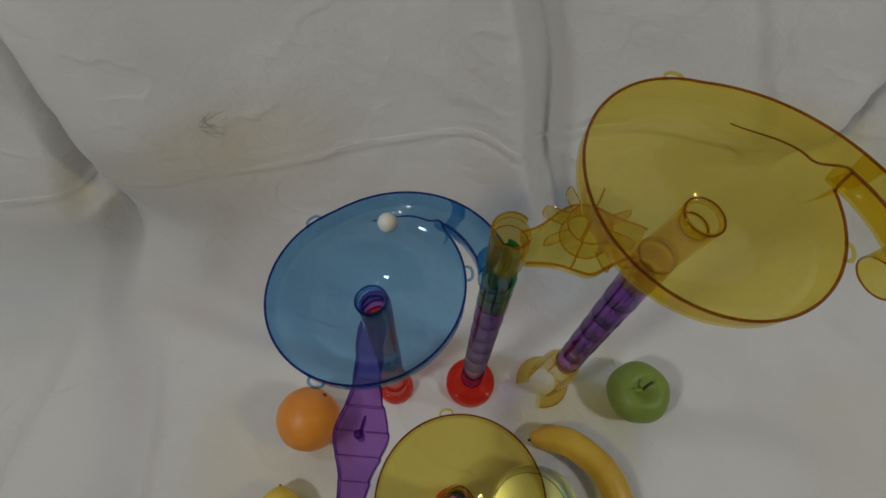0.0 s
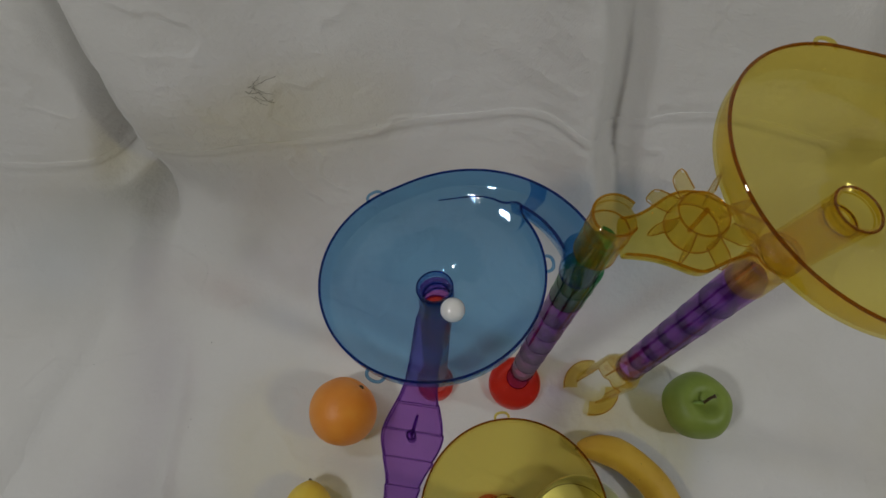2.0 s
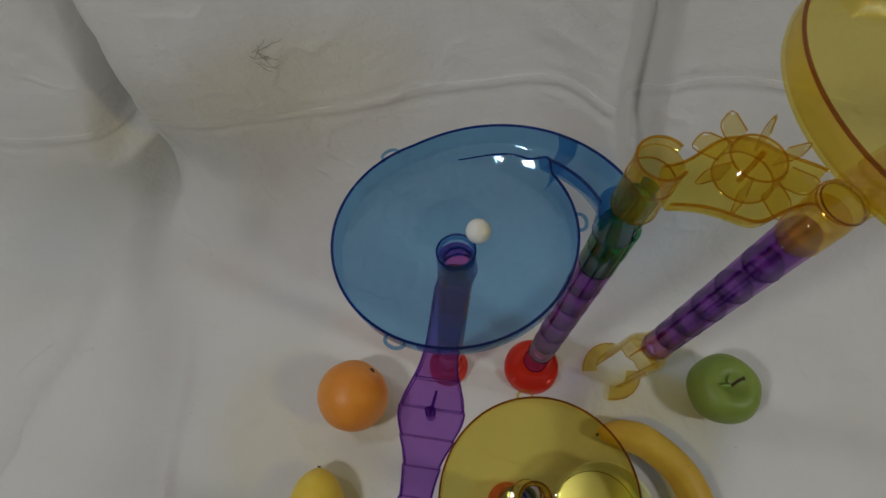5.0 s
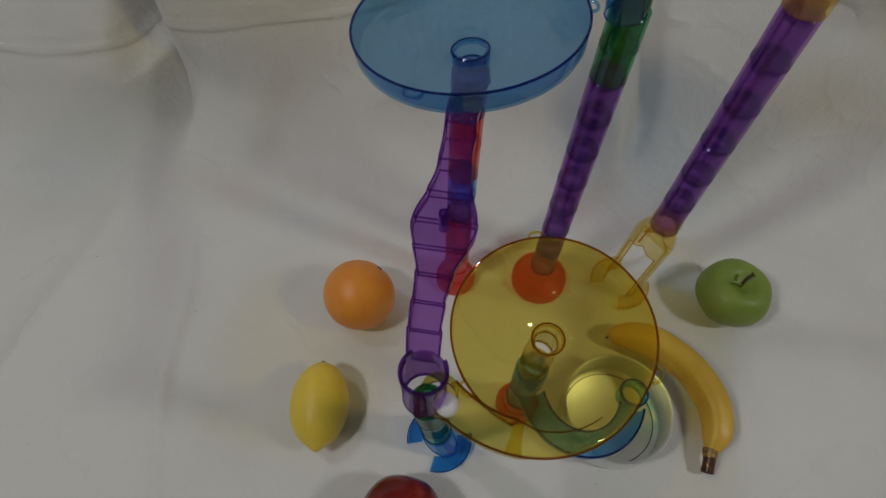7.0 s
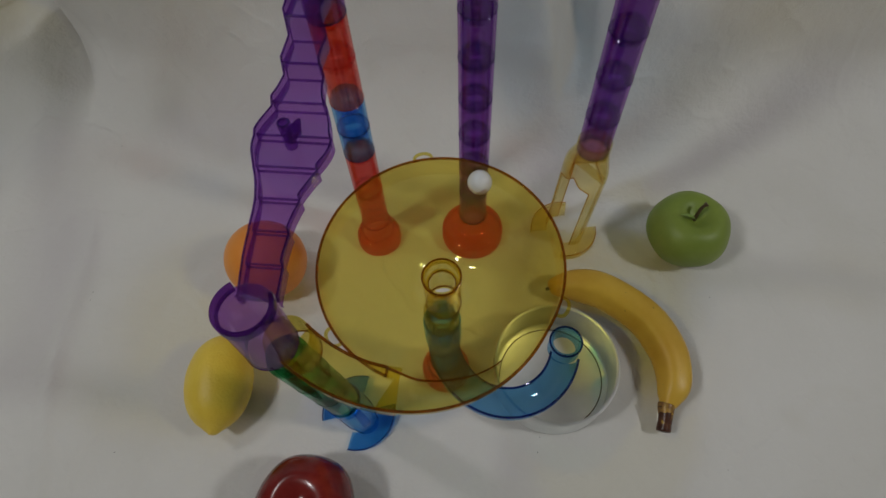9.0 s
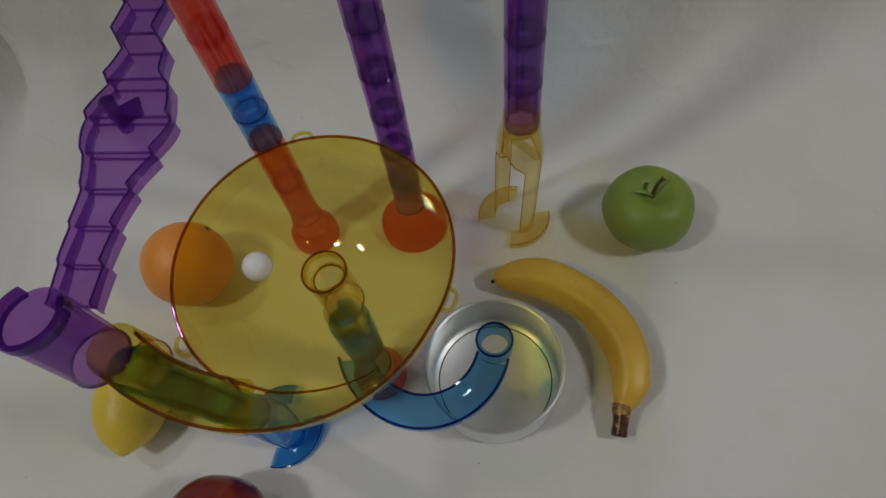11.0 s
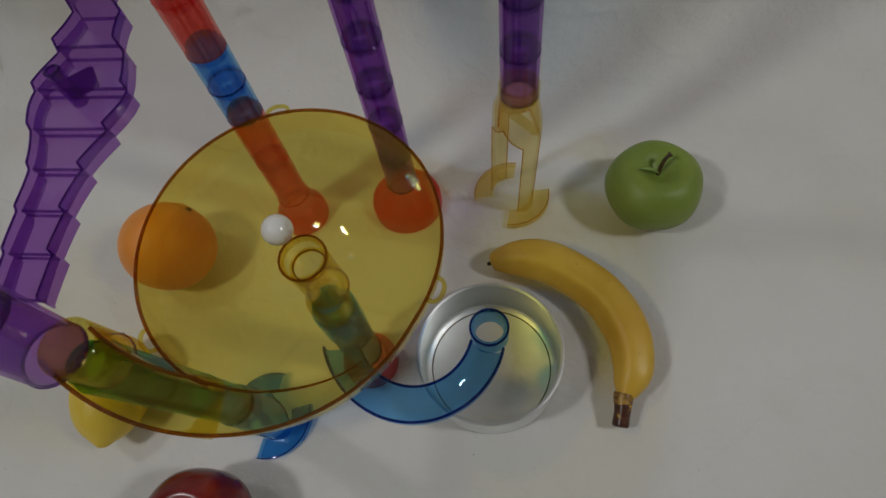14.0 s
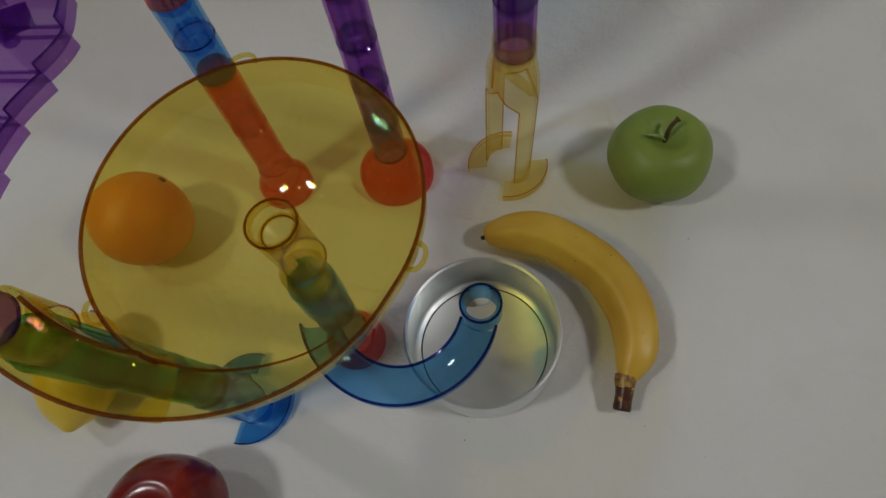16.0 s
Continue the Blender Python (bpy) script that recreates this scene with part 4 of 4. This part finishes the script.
def motions():
    spots = [
        (0.0, -0.0562, 0.1482, 0.3346), (0.1, -0.1066, 0.1323, 0.3303), (0.2, -0.1163, 0.1077, 0.3304), (0.3, -0.0789, 0.0669, 0.3340),
        (0.4, -0.0345, 0.0821, 0.3387), (0.5, -0.0255, 0.1109, 0.3392), (0.6, -0.0496, 0.1519, 0.3352), (0.7, -0.0809, 0.1445, 0.3318),
        (0.8, -0.0942, 0.1008, 0.3299), (0.9, -0.0637, 0.0670, 0.3351), (1.0, -0.0302, 0.0763, 0.3405), (1.1, -0.0407, 0.1228, 0.3358),
        (1.2, -0.0670, 0.1334, 0.3322), (1.3, -0.1025, 0.1111, 0.3299), (1.4, -0.0870, 0.0814, 0.3311), (1.5, -0.0524, 0.0754, 0.3351),
        (1.6, -0.0284, 0.1191, 0.3385), (1.7, -0.0501, 0.1376, 0.3349), (1.8, -0.0850, 0.1217, 0.3302), (1.9, -0.0849, 0.0822, 0.3309),
        (2.0, -0.0498, 0.0689, 0.3372), (2.1, -0.0419, 0.1124, 0.3353), (2.2, -0.0637, 0.1278, 0.3322), (2.3, -0.0926, 0.1086, 0.3298),
        (2.4, -0.0704, 0.0786, 0.3306), (2.5, -0.0403, 0.0831, 0.3370), (2.6, -0.0420, 0.1182, 0.3354), (2.7, -0.0734, 0.1160, 0.3305),
        (2.8, -0.0809, 0.0787, 0.3313), (2.9, -0.0509, 0.0765, 0.3352), (3.0, -0.0453, 0.1092, 0.3345), (3.1, -0.0718, 0.1258, 0.3312),
        (3.2, -0.0935, 0.0863, 0.3309), (3.3, -0.0602, 0.0640, 0.3364), (3.4, -0.0332, 0.0897, 0.3382), (3.5, -0.0628, 0.1251, 0.3322),
        (3.6, -0.0913, 0.0928, 0.3302), (3.7, -0.0642, 0.0666, 0.3351), (3.8, -0.0375, 0.0864, 0.3374), (3.9, -0.0607, 0.1197, 0.3321),
        (4.0, -0.0875, 0.0930, 0.3299), (4.1, -0.0636, 0.0692, 0.3345), (4.2, -0.0408, 0.0882, 0.3363), (4.3, -0.0639, 0.1148, 0.3313),
        (4.4, -0.0830, 0.0891, 0.3299), (4.5, -0.0600, 0.0718, 0.3344), (4.6, -0.0446, 0.0932, 0.3348), (4.7, -0.0694, 0.1088, 0.3301),
        (4.8, -0.0774, 0.0838, 0.3296), (4.9, -0.0550, 0.0758, 0.3344), (5.0, -0.0513, 0.0985, 0.3327), (5.1, -0.0734, 0.1004, 0.3286),
        (5.2, -0.0699, 0.0792, 0.3304), (5.3, -0.0549, 0.0851, 0.3319), (5.4, -0.0549, 0.0987, 0.3314), (5.5, -0.0757, 0.1007, 0.3289),
        (5.6, -0.0617, 0.0966, 0.3297), (5.7, -0.0670, 0.0858, 0.3300), (5.8, -0.0610, 0.0889, 0.3299), (5.9, -0.0630, 0.0920, 0.3160),
        (6.0, -0.0630, 0.0920, 0.2900), (6.1, -0.0630, 0.0880, 0.2755), (6.2, -0.0633, 0.0440, 0.2795), (6.3, -0.0664, 0.0168, 0.2674),
        (6.4, -0.0728, 0.0088, 0.2655), (6.5, -0.0784, -0.0042, 0.2625), (6.6, -0.0673, -0.0302, 0.2564), (6.7, -0.0693, -0.0561, 0.2505),
        (6.8, -0.0680, -0.0980, 0.2400), (6.9, -0.0670, -0.1030, 0.2235), (7.0, -0.0539, -0.1090, 0.2165), (7.1, -0.0232, -0.1159, 0.2040),
        (7.2, 0.0235, -0.1015, 0.1874), (7.3, 0.0777, -0.0515, 0.1917), (7.4, 0.0712, -0.0115, 0.1955), (7.5, 0.0272, 0.0207, 0.1987),
        (7.6, -0.0418, -0.0061, 0.1968), (7.7, -0.0471, -0.0538, 0.1924), (7.8, -0.0014, -0.0937, 0.1874), (7.9, 0.0470, -0.0873, 0.1879),
        (8.0, 0.0758, -0.0525, 0.1916), (8.1, 0.0644, -0.0026, 0.1963), (8.2, 0.0281, 0.0205, 0.1987), (8.3, -0.0329, 0.0044, 0.1977),
        (8.4, -0.0471, -0.0173, 0.1958), (8.5, -0.0403, -0.0583, 0.1915), (8.6, 0.0131, -0.0919, 0.1867), (8.7, 0.0451, -0.0856, 0.1877),
        (8.8, 0.0738, -0.0429, 0.1924), (8.9, 0.0628, -0.0095, 0.1955), (9.0, 0.0354, 0.0168, 0.1983), (9.1, -0.0076, 0.0190, 0.1988),
        (9.2, -0.0335, -0.0012, 0.1971), (9.3, -0.0276, -0.0578, 0.1895), (9.4, 0.0036, -0.0740, 0.1860), (9.5, 0.0464, -0.0679, 0.1874),
        (9.6, 0.0618, -0.0265, 0.1926), (9.7, 0.0495, -0.0077, 0.1944), (9.8, -0.0041, 0.0007, 0.1952), (9.9, -0.0298, -0.0223, 0.1935),
        (10.0, -0.0282, -0.0543, 0.1897), (10.1, 0.0138, -0.0747, 0.1857), (10.2, 0.0404, -0.0448, 0.1873), (10.3, 0.0344, -0.0091, 0.1927),
        (10.4, -0.0083, -0.0100, 0.1931), (10.5, -0.0208, -0.0469, 0.1891), (10.6, 0.0061, -0.0677, 0.1855), (10.7, 0.0381, -0.0537, 0.1865),
        (10.8, 0.0374, -0.0181, 0.1911), (10.9, -0.0014, -0.0110, 0.1923), (11.0, -0.0180, -0.0441, 0.1889), (11.1, 0.0066, -0.0653, 0.1853),
        (11.2, 0.0366, -0.0502, 0.1864), (11.3, 0.0305, -0.0176, 0.1906), (11.4, -0.0057, -0.0190, 0.1909), (11.5, -0.0118, -0.0514, 0.1874),
        (11.6, 0.0169, -0.0622, 0.1847), (11.7, 0.0366, -0.0377, 0.1875), (11.8, 0.0145, -0.0162, 0.1904), (11.9, -0.0113, -0.0354, 0.1888),
        (12.0, 0.0028, -0.0600, 0.1852), (12.1, 0.0303, -0.0493, 0.1854), (12.2, 0.0239, -0.0229, 0.1888), (12.3, -0.0049, -0.0279, 0.1890),
        (12.4, -0.0026, -0.0558, 0.1858), (12.5, 0.0211, -0.0528, 0.1835), (12.6, 0.0072, -0.0202, 0.1895), (12.7, -0.0081, -0.0300, 0.1891),
        (12.8, 0.0173, -0.0539, 0.1838), (12.9, 0.0266, -0.0327, 0.1867), (13.0, 0.0112, -0.0233, 0.1885), (13.1, -0.0029, -0.0515, 0.1858),
        (13.2, 0.0206, -0.0448, 0.1833), (13.3, 0.0122, -0.0219, 0.1888), (13.4, -0.0035, -0.0395, 0.1868), (13.5, 0.0131, -0.0530, 0.1831),
        (13.6, 0.0200, -0.0283, 0.1871), (13.7, -0.0043, -0.0317, 0.1882), (13.8, 0.0182, -0.0474, 0.1831), (13.9, 0.0179, -0.0278, 0.1871),
        (14.0, 0.0029, -0.0307, 0.1873), (14.1, 0.0152, -0.0536, 0.1834), (14.2, 0.0172, -0.0301, 0.1861), (14.3, -0.0008, -0.0392, 0.1862),
        (14.4, 0.0183, -0.0473, 0.1831), (14.5, 0.0165, -0.0279, 0.1870), (14.6, 0.0060, -0.0461, 0.1833), (14.7, 0.0137, -0.0338, 0.1844),
        (14.8, 0.0100, -0.0415, 0.1837), (14.9, 0.0116, -0.0456, 0.1833), (15.0, 0.0125, -0.0415, 0.1800), (15.1, 0.0125, -0.0415, 0.1620),
        (15.2, 0.0125, -0.0430, 0.1220), (15.3, 0.0221, -0.0712, 0.0965), (15.4, 0.0463, -0.0905, 0.0935), (15.5, 0.0785, -0.0873, 0.0900),
        (15.6, 0.1040, -0.0450, 0.0800), (15.7, 0.1050, -0.0380, 0.0120), (15.8, 0.1050, -0.0300, 0.0100), (15.9, 0.1027, -0.0189, 0.0100),
        (16.0, 0.1005, -0.0077, 0.0100),
    ]
    walk(marble, [(t, pose(x, y, z, 35 + 20 * math.sin(1.9 * t), 30 * math.sin(2.3 * t), 40 * t)) for t, x, y, z in spots])


motions()
